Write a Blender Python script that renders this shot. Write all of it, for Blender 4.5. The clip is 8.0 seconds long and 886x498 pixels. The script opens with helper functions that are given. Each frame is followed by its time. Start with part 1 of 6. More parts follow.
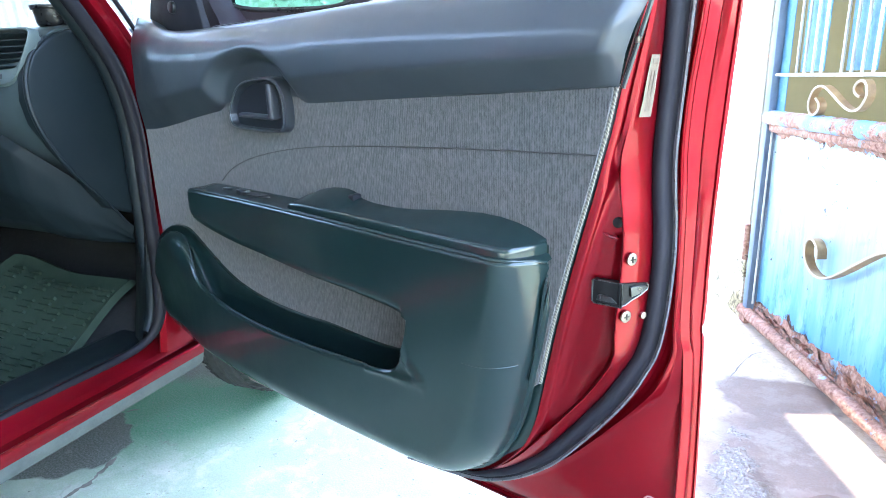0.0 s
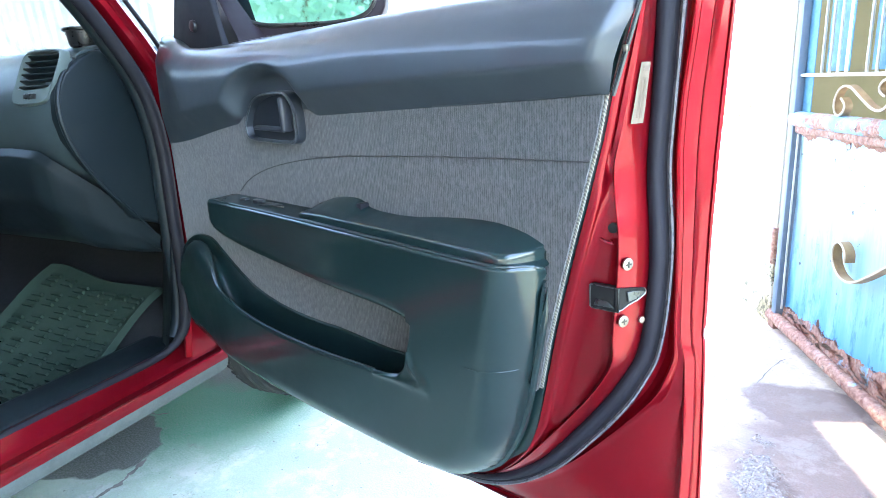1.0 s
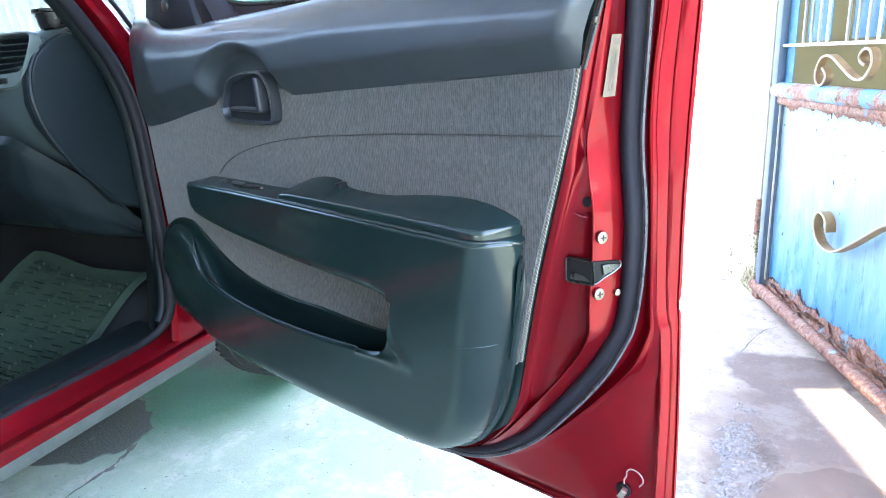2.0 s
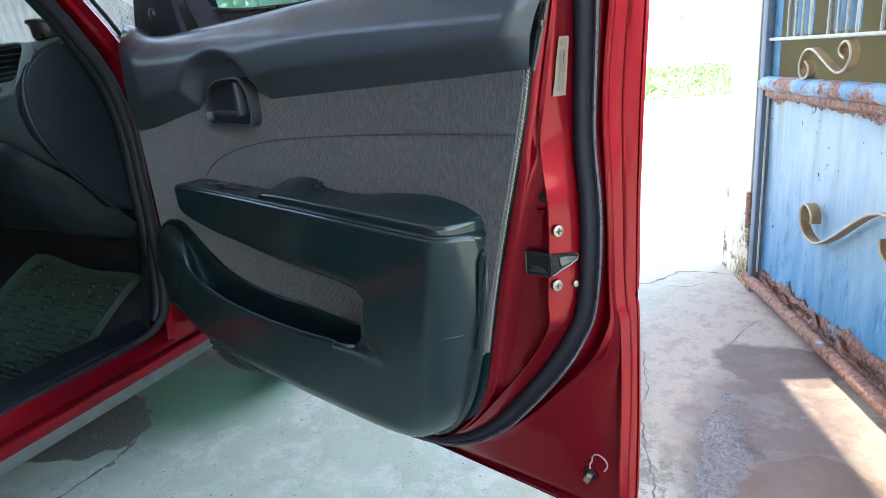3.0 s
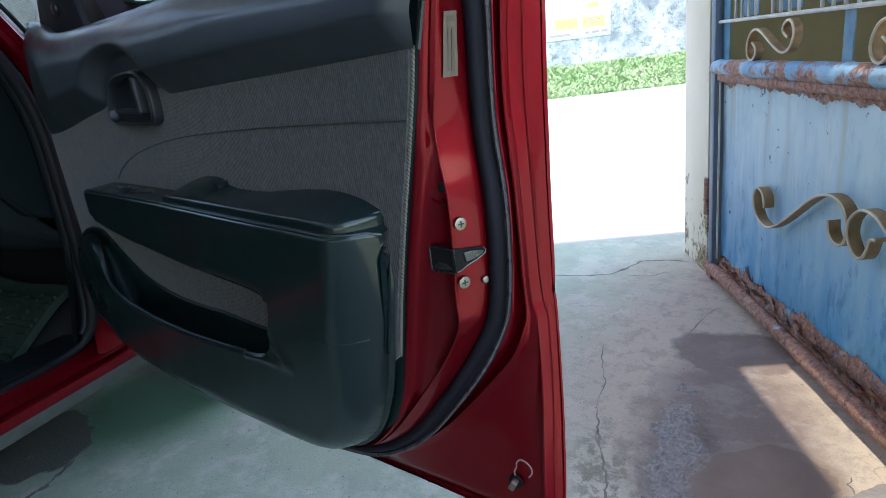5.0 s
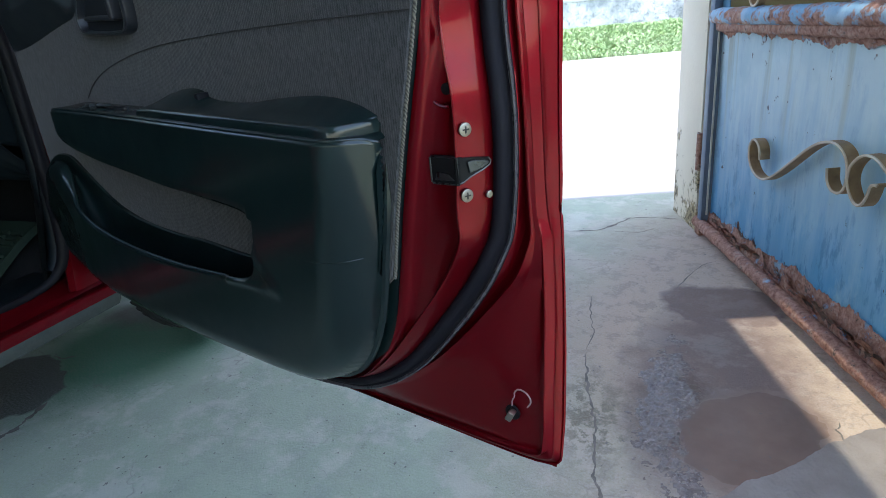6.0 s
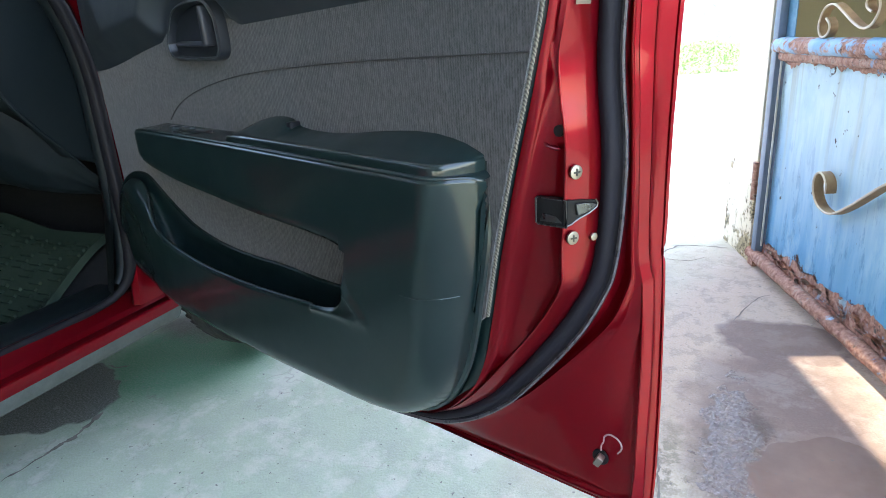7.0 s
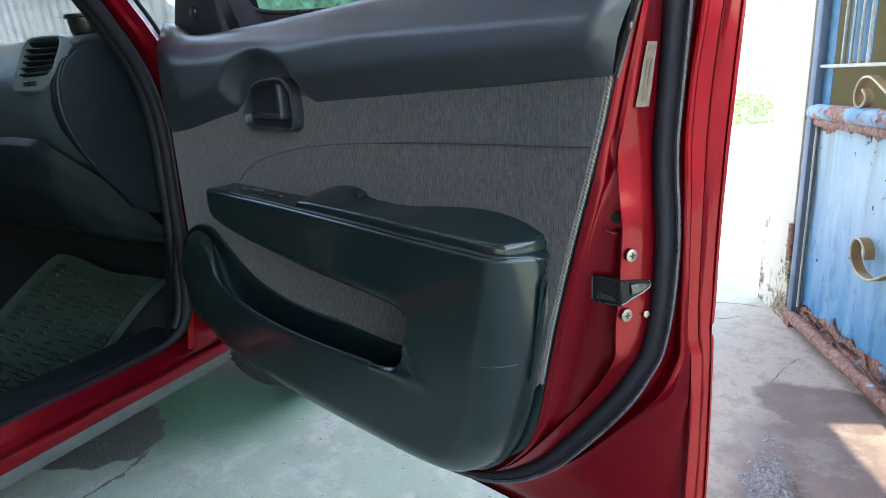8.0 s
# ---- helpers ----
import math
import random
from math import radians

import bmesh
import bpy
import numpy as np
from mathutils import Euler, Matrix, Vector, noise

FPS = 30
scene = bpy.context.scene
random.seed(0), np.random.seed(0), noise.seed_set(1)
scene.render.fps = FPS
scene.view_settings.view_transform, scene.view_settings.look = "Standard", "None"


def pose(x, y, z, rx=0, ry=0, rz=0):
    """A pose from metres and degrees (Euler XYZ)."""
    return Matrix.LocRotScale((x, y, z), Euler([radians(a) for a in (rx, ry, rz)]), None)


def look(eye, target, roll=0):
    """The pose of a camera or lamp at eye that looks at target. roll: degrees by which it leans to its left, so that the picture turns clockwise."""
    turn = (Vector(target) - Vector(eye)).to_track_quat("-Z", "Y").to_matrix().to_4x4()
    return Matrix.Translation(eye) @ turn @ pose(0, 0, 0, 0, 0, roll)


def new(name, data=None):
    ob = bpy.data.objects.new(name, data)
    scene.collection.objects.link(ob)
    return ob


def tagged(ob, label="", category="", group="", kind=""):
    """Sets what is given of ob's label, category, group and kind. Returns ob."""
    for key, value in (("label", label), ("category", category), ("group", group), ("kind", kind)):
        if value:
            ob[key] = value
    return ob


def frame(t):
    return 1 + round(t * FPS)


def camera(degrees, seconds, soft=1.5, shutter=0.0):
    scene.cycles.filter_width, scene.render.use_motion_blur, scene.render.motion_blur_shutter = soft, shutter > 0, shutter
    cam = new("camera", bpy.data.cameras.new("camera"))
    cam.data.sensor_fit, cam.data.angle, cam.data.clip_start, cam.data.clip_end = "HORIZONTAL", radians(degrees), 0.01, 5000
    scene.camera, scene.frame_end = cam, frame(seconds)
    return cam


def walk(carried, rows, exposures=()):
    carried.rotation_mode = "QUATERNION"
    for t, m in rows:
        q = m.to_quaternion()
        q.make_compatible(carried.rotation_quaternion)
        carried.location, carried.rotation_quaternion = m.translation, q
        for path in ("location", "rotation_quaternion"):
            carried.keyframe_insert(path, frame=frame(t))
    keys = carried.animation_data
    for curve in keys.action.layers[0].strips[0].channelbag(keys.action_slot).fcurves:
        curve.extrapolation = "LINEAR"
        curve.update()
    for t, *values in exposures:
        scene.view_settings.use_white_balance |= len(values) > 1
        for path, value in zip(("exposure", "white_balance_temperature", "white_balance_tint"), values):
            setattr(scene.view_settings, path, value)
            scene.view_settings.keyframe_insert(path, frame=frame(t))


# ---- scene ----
cam = camera(73.1, 8.0, 0.6)
PATH = [
    (0, (0.218, 0.255, 0.951), (-0.993, 1.753, 0.412), -1.9),
    (0.5, (0.245, 0.262, 0.946), (-1.033, 1.702, 0.404), -2.3),
    (1, (0.261, 0.268, 0.954), (-1.035, 1.702, 0.441), -3.2),
    (1.5, (0.274, 0.269, 0.955), (-1.028, 1.69, 0.421), -3.9),
    (1.7, (0.27, 0.271, 0.954), (-0.989, 1.714, 0.379), -4.0),
    (2.8, (0.332, 0.294, 0.948), (-0.956, 1.71, 0.369), -5.2),
    (3, (0.342, 0.29, 0.952), (-0.944, 1.706, 0.368), -5.4),
    (3.5, (0.337, 0.319, 0.945), (-0.936, 1.743, 0.35), -5.3),
    (4, (0.342, 0.329, 0.945), (-0.928, 1.757, 0.353), -5.8),
    (4.5, (0.364, 0.373, 0.929), (-0.91, 1.791, 0.322), -6.8),
    (4.7, (0.385, 0.386, 0.93), (-0.871, 1.827, 0.341), -7.3),
    (5.8, (0.365, 0.402, 0.863), (-0.809, 1.874, 0.188), -5.7),
    (6, (0.343, 0.399, 0.85), (-0.835, 1.854, 0.145), -5.4),
    (6.5, (0.292, 0.367, 0.862), (-0.931, 1.789, 0.168), -4.5),
    (7, (0.265, 0.36, 0.882), (-0.982, 1.779, 0.225), -4.2),
    (7.5, (0.254, 0.357, 0.917), (-0.998, 1.814, 0.361), -3.0),
    (8, (0.259, 0.301, 0.938), (-1.068, 1.702, 0.414), -3.1),
]
EXPOSURES = [(t, stops, kelvin, tint) for t, stops, kelvin, tint in ((0, 4.9, 6650, 12), (1.7, 4.9, 6700, 12.5), (2.8, 3.55, 7250, 14), (3.5, 3.58, 7300, 14), (4, 3.58, 7250, 14), (4.5, 2.9, 7100, 14), (4.7, 2.52, 7000, 13), (6, 2.38, 6900, 12), (6.2, 2.7, 7050, 12.5), (6.5, 3.08, 7200, 14), (7, 3.6, 7450, 14.5), (7.5, 3.45, 7450, 14.5), (8, 3.42, 7350, 14.5))]
walk(cam, [(t, look(eye, target, roll)) for t, eye, target, roll in PATH], EXPOSURES)

# ---- world, sun, sky ----
SUN_UP, SUN_AZ = 83.0, math.atan2(-0.829, 0.559)
world = bpy.data.worlds.new("sky")
scene.world = world
world.use_nodes = True
wn = world.node_tree
sky = wn.nodes.new("ShaderNodeTexSky")
sky.sky_type = "NISHITA"
sky.sun_disc = False
sky.sun_elevation = radians(SUN_UP)
sky.sun_rotation = math.pi / 2 - SUN_AZ
wn.nodes["Background"].inputs[1].default_value = 0.15
wn.links.new(sky.outputs[0], wn.nodes["Background"].inputs[0])
sun = new("sun", bpy.data.lights.new("sun", "SUN"))
sun.data.energy, sun.data.angle, sun.data.color = 0.74, radians(0.5), (1.0, 0.985, 0.86)
SUN_DIR = Vector((math.cos(SUN_AZ) * math.cos(radians(SUN_UP)), math.sin(SUN_AZ) * math.cos(radians(SUN_UP)), math.sin(radians(SUN_UP))))
sun.matrix_basis = look(SUN_DIR * 30, (0, 0, 0))

# ---- materials ----


class Mat:
    """A node material with a few short cuts."""

    def __init__(self, name, base=(0.5, 0.5, 0.5), rough=0.5, metal=0.0, coat=0.0, spec=0.5):
        self.m = bpy.data.materials.new(name)
        self.m.use_nodes = True
        self.t = self.m.node_tree
        self.b = self.t.nodes["Principled BSDF"]
        self.b.inputs["Base Color"].default_value = (*base, 1)
        self.b.inputs["Roughness"].default_value = rough
        self.b.inputs["Metallic"].default_value = metal
        self.b.inputs["Coat Weight"].default_value = coat
        self.b.inputs["Coat Roughness"].default_value = 0.04
        self.b.inputs["Specular IOR Level"].default_value = spec
        self.co = self.node("ShaderNodeTexCoord").outputs["Object"]

    def node(self, kind, operation="", feature="", blend=""):
        n = self.t.nodes.new(kind)
        if operation:
            n.operation = operation
        if feature:
            n.feature = feature
        if blend:
            n.data_type, n.blend_type = "RGBA", blend
        return n

    def put(self, a, b):
        self.t.links.new(a, b)

    def noise(self, scale, detail=4.0, rough=0.6, vec=None, stretch=None):
        v = vec or self.co
        if stretch:
            mp = self.node("ShaderNodeMapping")
            mp.inputs["Scale"].default_value = stretch
            self.put(v, mp.inputs[0])
            v = mp.outputs[0]
        n = self.node("ShaderNodeTexNoise")
        n.inputs["Scale"].default_value, n.inputs["Detail"].default_value, n.inputs["Roughness"].default_value = scale, detail, rough
        self.put(v, n.inputs["Vector"])
        return n.outputs[0]

    def ramp(self, fac, *stops):
        r = self.node("ShaderNodeValToRGB")
        while len(r.color_ramp.elements) < len(stops):
            r.color_ramp.elements.new(0.5)
        for e, (p, c) in zip(r.color_ramp.elements, stops):
            e.position, e.color = p, (c, c, c, 1) if isinstance(c, (int, float)) else (*c, 1)
        self.put(fac, r.inputs[0])
        return r.outputs[0]

    def mix(self, fac, a, b, blend="MIX"):
        x = self.node("ShaderNodeMix", blend=blend)
        for sock, v in ((x.inputs[0], fac), (x.inputs[6], a), (x.inputs[7], b)):
            if isinstance(v, (int, float)):
                sock.default_value = v
            elif isinstance(v, tuple):
                sock.default_value = (*v, 1)
            else:
                self.put(v, sock)
        return x.outputs[2]

    def math(self, op, a, b=0.0, clamp=False):
        x = self.node("ShaderNodeMath", operation=op)
        x.use_clamp = clamp
        for sock, v in zip(x.inputs, (a, b)):
            if isinstance(v, (int, float)):
                sock.default_value = v
            else:
                self.put(v, sock)
        return x.outputs[0]

    def split(self, vec=None):
        s = self.node("ShaderNodeSeparateXYZ")
        self.put(vec or self.co, s.inputs[0])
        return s.outputs

    def warp(self, scale, amount):
        n = self.node("ShaderNodeTexNoise")
        n.inputs["Scale"].default_value, n.inputs["Detail"].default_value = scale, 5.0
        self.put(self.co, n.inputs["Vector"])
        sub = self.node("ShaderNodeVectorMath", operation="SUBTRACT")
        self.put(n.outputs[1], sub.inputs[0])
        sub.inputs[1].default_value = (0.5, 0.5, 0.5)
        mul = self.node("ShaderNodeVectorMath", operation="SCALE")
        self.put(sub.outputs[0], mul.inputs[0])
        mul.inputs["Scale"].default_value = amount
        add = self.node("ShaderNodeVectorMath", operation="ADD")
        self.put(self.co, add.inputs[0])
        self.put(mul.outputs[0], add.inputs[1])
        return add.outputs[0]

    def blob(self, vec, x, y, rx, ry, turn=0.0, soft=0.15):
        """1 inside an ellipse on the ground, 0 outside."""
        mp = self.node("ShaderNodeMapping")
        mp.vector_type = "TEXTURE"
        mp.inputs["Location"].default_value = (x, y, 0)
        mp.inputs["Rotation"].default_value = (0, 0, radians(turn))
        mp.inputs["Scale"].default_value = (rx, ry, 10)
        self.put(vec, mp.inputs[0])
        ln = self.node("ShaderNodeVectorMath", operation="LENGTH")
        self.put(mp.outputs[0], ln.inputs[0])
        return self.ramp(ln.outputs["Value"], (max(0.0, 0.9 - soft), 1.0), (0.9, 0.0))

    def color(self, sock):
        self.put(sock, self.b.inputs["Base Color"])
        return self

    def rough(self, sock):
        self.put(sock, self.b.inputs["Roughness"])
        return self

    def bump(self, sock, strength=0.3, dist=0.002):
        bp = self.node("ShaderNodeBump")
        bp.inputs["Strength"].default_value, bp.inputs["Distance"].default_value = strength, dist
        self.put(sock, bp.inputs["Height"])
        old = self.b.inputs["Normal"].links
        if old:
            self.put(old[0].from_socket, bp.inputs["Normal"])
        self.put(bp.outputs[0], self.b.inputs["Normal"])
        return self


def make_paint():
    a = Mat("red_paint", (0.22, 0.004, 0.012), 0.30, 0.72, 0.42, 0.0)
    n = a.noise(3.0, 3.0)
    a.color(a.mix(a.ramp(n, (0.35, 0.0), (0.7, 1.0)), (0.205, 0.0036, 0.0105), (0.17, 0.0032, 0.0085)))
    a.rough(a.ramp(a.noise(45.0, 5.0, 0.7), (0.45, 0.29), (0.8, 0.42)))
    a.put(a.ramp(a.noise(30.0, 5.0, 0.7), (0.42, 0.04), (0.75, 0.13)), a.b.inputs["Coat Roughness"])
    a.bump(a.noise(14.0, 2.0), 0.04, 0.002)
    return a.m


def make_vinyl(name, c1, c2, rough=0.42, spec=0.42, coat=0.0):
    a = Mat(name, c1, rough, spec=spec, coat=coat)
    a.b.inputs["Coat Roughness"].default_value = 0.12
    a.b.inputs["Coat IOR"].default_value = 1.65
    big = a.noise(6.0, 4.0)
    a.color(a.mix(a.ramp(big, (0.3, 0.0), (0.75, 1.0)), c1, c2))
    a.bump(a.noise(330.0, 2.0, 0.5), 0.08, 0.0004)
    a.bump(a.noise(60.0, 4.0, 0.6), 0.05, 0.0015)
    a.bump(a.noise(16.0, 3.0), 0.06, 0.004)
    a.rough(a.ramp(a.noise(9.0, 5.0), (0.3, rough - 0.06), (0.75, rough + 0.12)))
    return a.m


def make_cloth():
    a = Mat("cord_cloth", (0.075, 0.07, 0.075), 0.95, spec=0.15)
    w = a.node("ShaderNodeTexWave")
    w.wave_type, w.bands_direction = "BANDS", "X"
    w.inputs["Scale"].default_value, w.inputs["Distortion"].default_value, w.inputs["Detail Scale"].default_value = 95.0, 3.2, 6.0
    w.inputs["Detail"].default_value = 2.0
    a.put(a.co, w.inputs["Vector"])
    n = a.noise(240.0, 3.0, 0.75, stretch=(1.0, 1.0, 0.35))
    worn = a.ramp(a.noise(5.0, 4.0), (0.35, 0.0), (0.72, 1.0))
    left = a.ramp(a.split()[0], (0.45, 0.7), (0.92, 0.0))
    band = a.mix(left, w.outputs["Fac"], (0.5, 0.5, 0.5))
    cords = a.mix(band, (0.033, 0.033, 0.034), (0.075, 0.074, 0.076))
    c = a.mix(worn, cords, (0.041, 0.054, 0.055), "MIX")
    c2 = a.mix(0.6, cords, c)
    a.color(a.mix(a.ramp(n, (0.40, 0.0), (0.66, 0.65)), c2, (0.112, 0.110, 0.112)))
    x = a.split()[0]
    fresh = a.ramp(x, (0.45, 0.25), (0.92, 1.0))
    a.bump(a.math("MULTIPLY", w.outputs["Fac"], fresh), 0.4, 0.0012)
    a.bump(n, 0.35, 0.0008)
    a.b.inputs["Sheen Weight"].default_value = 0.25
    a.b.inputs["Sheen Roughness"].default_value = 0.5
    return a.m


def make_concrete():
    a = Mat("worn_concrete", (0.4, 0.4, 0.38), 0.8, spec=0.22)
    v = a.warp(7.0, 0.16)
    wide = a.warp(3.0, 0.35)
    fine = a.warp(30.0, 0.035)
    big = a.noise(1.6, 6.0, 0.62)
    mid = a.noise(11.0, 6.0, 0.68)
    grit = a.noise(190.0, 3.0, 0.7)
    blot = a.noise(5.0, 7.0, 0.72)
    c = a.mix(a.ramp(big, (0.32, 0.0), (0.7, 1.0)), (0.45, 0.53, 0.395), (0.335, 0.405, 0.295))
    c = a.mix(a.ramp(mid, (0.46, 0.0), (0.72, 0.65)), c, (0.33, 0.355, 0.30))
    c = a.mix(a.ramp(blot, (0.50, 0.0), (0.58, 0.5)), c, (0.64, 0.62, 0.55))
    # greenish shade beside the car, painted into the floor colour
    green_shade = a.blob(a.warp(4.0, 0.22), -1.48, 1.13, 0.42, 0.56, -10, 0.5)
    c = a.mix(green_shade, c, (0.085, 0.245, 0.135))
    dusty = a.blob(wide, 0.25, 2.1, 1.1, 1.6, 15, 0.4)
    c = a.mix(a.math("MULTIPLY", dusty, 0.9), c, (0.49, 0.375, 0.295))
    # brown damp stretch on the gate side
    flaked = a.ramp(a.noise(17.0, 8.0, 0.8), (0.51, 0.0), (0.56, 1.0))
    c = a.mix(a.math("MULTIPLY", a.math("MULTIPLY", flaked, dusty), 0.45), c, (0.25, 0.205, 0.165))
    zone = a.math("MAXIMUM", a.blob(a.warp(14.0, 0.13), 0.075, 1.72, 0.285, 0.56, 12, 0.38), a.blob(a.warp(10.0, 0.13), -0.02, 2.12, 0.20, 0.16, 15, 0.14))
    red = a.math("MULTIPLY", zone, a.ramp(mid, (0.20, 0.75), (0.50, 1.0)))
    c = a.mix(a.math("MULTIPLY", red, 0.94), c, (0.195, 0.140, 0.124))
    c = a.mix(a.math("MULTIPLY", zone, a.ramp(blot, (0.50, 0.0), (0.58, 0.45))), c, (0.36, 0.315, 0.28))
    pool = a.blob(a.warp(12.0, 0.09), 0.175, 1.56, 0.165, 0.235, -24, 0.22)
    wet2 = a.blob(a.warp(11.0, 0.14), 0.0, 2.15, 0.18, 0.12, 15, 0.2)
    oil = a.blob(a.warp(9.0, 0.11), -1.60, 0.72, 0.25, 0.20, 20, 0.05)
    # brown floor by the front tyre, with under-car shading painted into it
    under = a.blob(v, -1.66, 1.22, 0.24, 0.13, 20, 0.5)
    ring = a.blob(a.warp(9.0, 0.10), 0.015, 1.56, 0.12, 0.28, 12, 0.4)
    speck = a.noise(34.0, 6.0, 0.72)
    pits = a.math("MULTIPLY", ring, a.ramp(speck, (0.44, 0.0), (0.52, 1.0)))
    glint = a.math("MULTIPLY", a.math("SUBTRACT", ring, pool, True), a.ramp(a.noise(60.0, 5.0, 0.7), (0.58, 0.0), (0.62, 1.0)))
    mossy = a.math("MULTIPLY", a.blob(v, -0.125, 1.46, 0.10, 0.26, 25, 0.5), a.ramp(a.noise(24.0, 6.0, 0.78), (0.47, 0.0), (0.53, 0.85)))
    c = a.mix(mossy, c, (0.20, 0.185, 0.13))
    c = a.mix(a.math("MULTIPLY", wet2, 0.45), c, (0.22, 0.155, 0.12))
    c = a.mix(a.math("MULTIPLY", pits, 0.5), c, (0.25, 0.18, 0.145))
    pc = a.mix(a.ramp(a.noise(9.0, 5.0), (0.35, 0.0), (0.65, 1.0)), (0.225, 0.160, 0.132), (0.18, 0.125, 0.102))
    c = a.mix(a.math("MULTIPLY", pool, 0.92), c, pc)
    c = a.mix(oil, c, (0.10, 0.108, 0.088))
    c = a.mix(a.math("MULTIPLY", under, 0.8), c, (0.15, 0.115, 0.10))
    # glints of the wet pits, painted as pale specks
    c = a.mix(a.math("MULTIPLY", glint, 0.35), c, (0.55, 0.53, 0.55))
    c = a.mix(a.ramp(a.noise(75.0, 2.0, 0.5), (0.69, 0.0), (0.73, 0.85)), c, (0.16, 0.15, 0.14))
    scrape = a.ramp(a.noise(13.0, 9.0, 0.8), (0.60, 0.0), (0.66, 0.6))
    c = a.mix(a.math("MULTIPLY", scrape, a.math("SUBTRACT", 1.0, pool)), c, (0.25, 0.25, 0.21))
    hair = a.node("ShaderNodeTexVoronoi", feature="DISTANCE_TO_EDGE")
    hair.inputs["Scale"].default_value = 2.6
    a.put(a.warp(4.0, 0.35), hair.inputs["Vector"])
    hairline = a.math("MULTIPLY", a.ramp(hair.outputs["Distance"], (0.0, 1.0), (0.009, 0.0)), a.ramp(blot, (0.47, 0.0), (0.60, 0.45)))
    c = a.mix(hairline, c, (0.17, 0.155, 0.135))
    dry = a.math("SUBTRACT", 1.0, pool)
    c = a.mix(a.math("MULTIPLY", a.ramp(grit, (0.4, 0.0), (0.8, 0.35)), a.math("SUBTRACT", dry, a.math("MULTIPLY", zone, 0.7), True)), c, (0.62, 0.61, 0.58))
    a.color(c)
    wet = a.math("MAXIMUM", a.math("MAXIMUM", a.math("MULTIPLY", pool, 0.95), a.math("MULTIPLY", wet2, 0.3)), a.math("MAXIMUM", a.math("MAXIMUM", a.math("MULTIPLY", pits, 0.95), a.math("MULTIPLY", red, 0.18)), a.math("MULTIPLY", glint, 0.9)))
    a.rough(a.ramp(wet, (0.0, 0.88), (1.0, 0.12)))
    a.bump(a.math("MULTIPLY", a.math("SUBTRACT", grit, 0.5), dry), 0.5, 0.004)
    a.bump(a.math("MULTIPLY", a.math("SUBTRACT", mid, 0.5), dry), 0.5, 0.010)
    chip = a.ramp(a.noise(26.0, 7.0, 0.8), (0.60, 0.0), (0.64, 1.0))
    a.bump(a.math("MULTIPLY", chip, dry), -0.5, 0.006)
    a.bump(a.math("MULTIPLY", a.math("MULTIPLY", ring, dry), a.math("SUBTRACT", speck, 0.5)), 1.0, 0.03)
    a.bump(hairline, -0.4, 0.003)
    a.bump(a.math("MULTIPLY", a.math("MULTIPLY", flaked, dusty), dry), -0.6, 0.004)
    return a.m


def make_gate_blue():
    a = Mat("faded_blue_paint", (0.12, 0.3, 0.55), 0.5)
    x, y, z = a.split()[:3]
    streak = a.noise(9.0, 5.0, 0.6, stretch=(3.0, 3.0, 0.35))
    big = a.noise(3.5, 4.0)
    fade = a.math("ADD", a.math("MULTIPLY", z, 1.15), a.math("MULTIPLY", streak, 0.55))
    c = a.mix(a.ramp(fade, (0.42, 0.0), (1.0, 1.0)), (0.16, 0.49, 0.76), (0.72, 0.89, 0.95))
    c = a.mix(a.ramp(big, (0.5, 0.0), (0.75, 0.5)), c, (0.26, 0.52, 0.66))
    rustn = a.noise(13.0, 7.0, 0.7)
    near = a.math("ADD", a.ramp(z, (0.09, 0.9), (0.17, 0.0)), a.ramp(z, (0.66, 0.0), (0.76, 0.8)))
    rust = a.ramp(a.math("ADD", a.math("MULTIPLY", near, 0.33), rustn), (0.72, 0.0), (0.75, 1.0))
    chips = a.ramp(a.noise(30.0, 5.0, 0.65), (0.675, 0.0), (0.69, 1.0))
    drip = a.math("MULTIPLY", a.ramp(a.noise(7.0, 3.0, 0.5, stretch=(3.5, 3.5, 0.12)), (0.57, 0.0), (0.70, 0.42)), a.ramp(z, (0.30, 0.0), (0.75, 1.0)))
    scuff = a.ramp(a.noise(11.0, 6.0, 0.75, stretch=(2.2, 2.2, 0.7)), (0.54, 0.0), (0.62, 0.7))
    c = a.mix(a.math("MULTIPLY", scuff, a.ramp(z, (0.1, 1.0), (0.55, 0.15))), c, (0.045, 0.26, 0.52))
    pale = a.ramp(a.noise(5.0, 5.0, 0.7, stretch=(2.0, 2.0, 0.8)), (0.54, 0.0), (0.68, 0.6))
    c = a.mix(pale, c, (0.56, 0.78, 0.87))
    c = a.mix(drip, c, (0.42, 0.40, 0.25))
    c = a.mix(chips, c, (0.07, 0.08, 0.11))
    rc = a.mix(a.ramp(a.noise(60.0, 5.0, 0.7), (0.35, 0.0), (0.65, 1.0)), (0.10, 0.045, 0.034), (0.27, 0.145, 0.11))
    c = a.mix(rust, c, rc)
    a.color(c)
    a.rough(a.ramp(rust, (0.0, 0.42), (1.0, 0.9)))
    a.bump(rust, 0.5, 0.003)
    a.bump(a.noise(5.0, 2.0), 0.25, 0.015)
    a.bump(a.math("MULTIPLY", rust, a.noise(90.0, 4.0)), 0.6, 0.003)
    return a.m


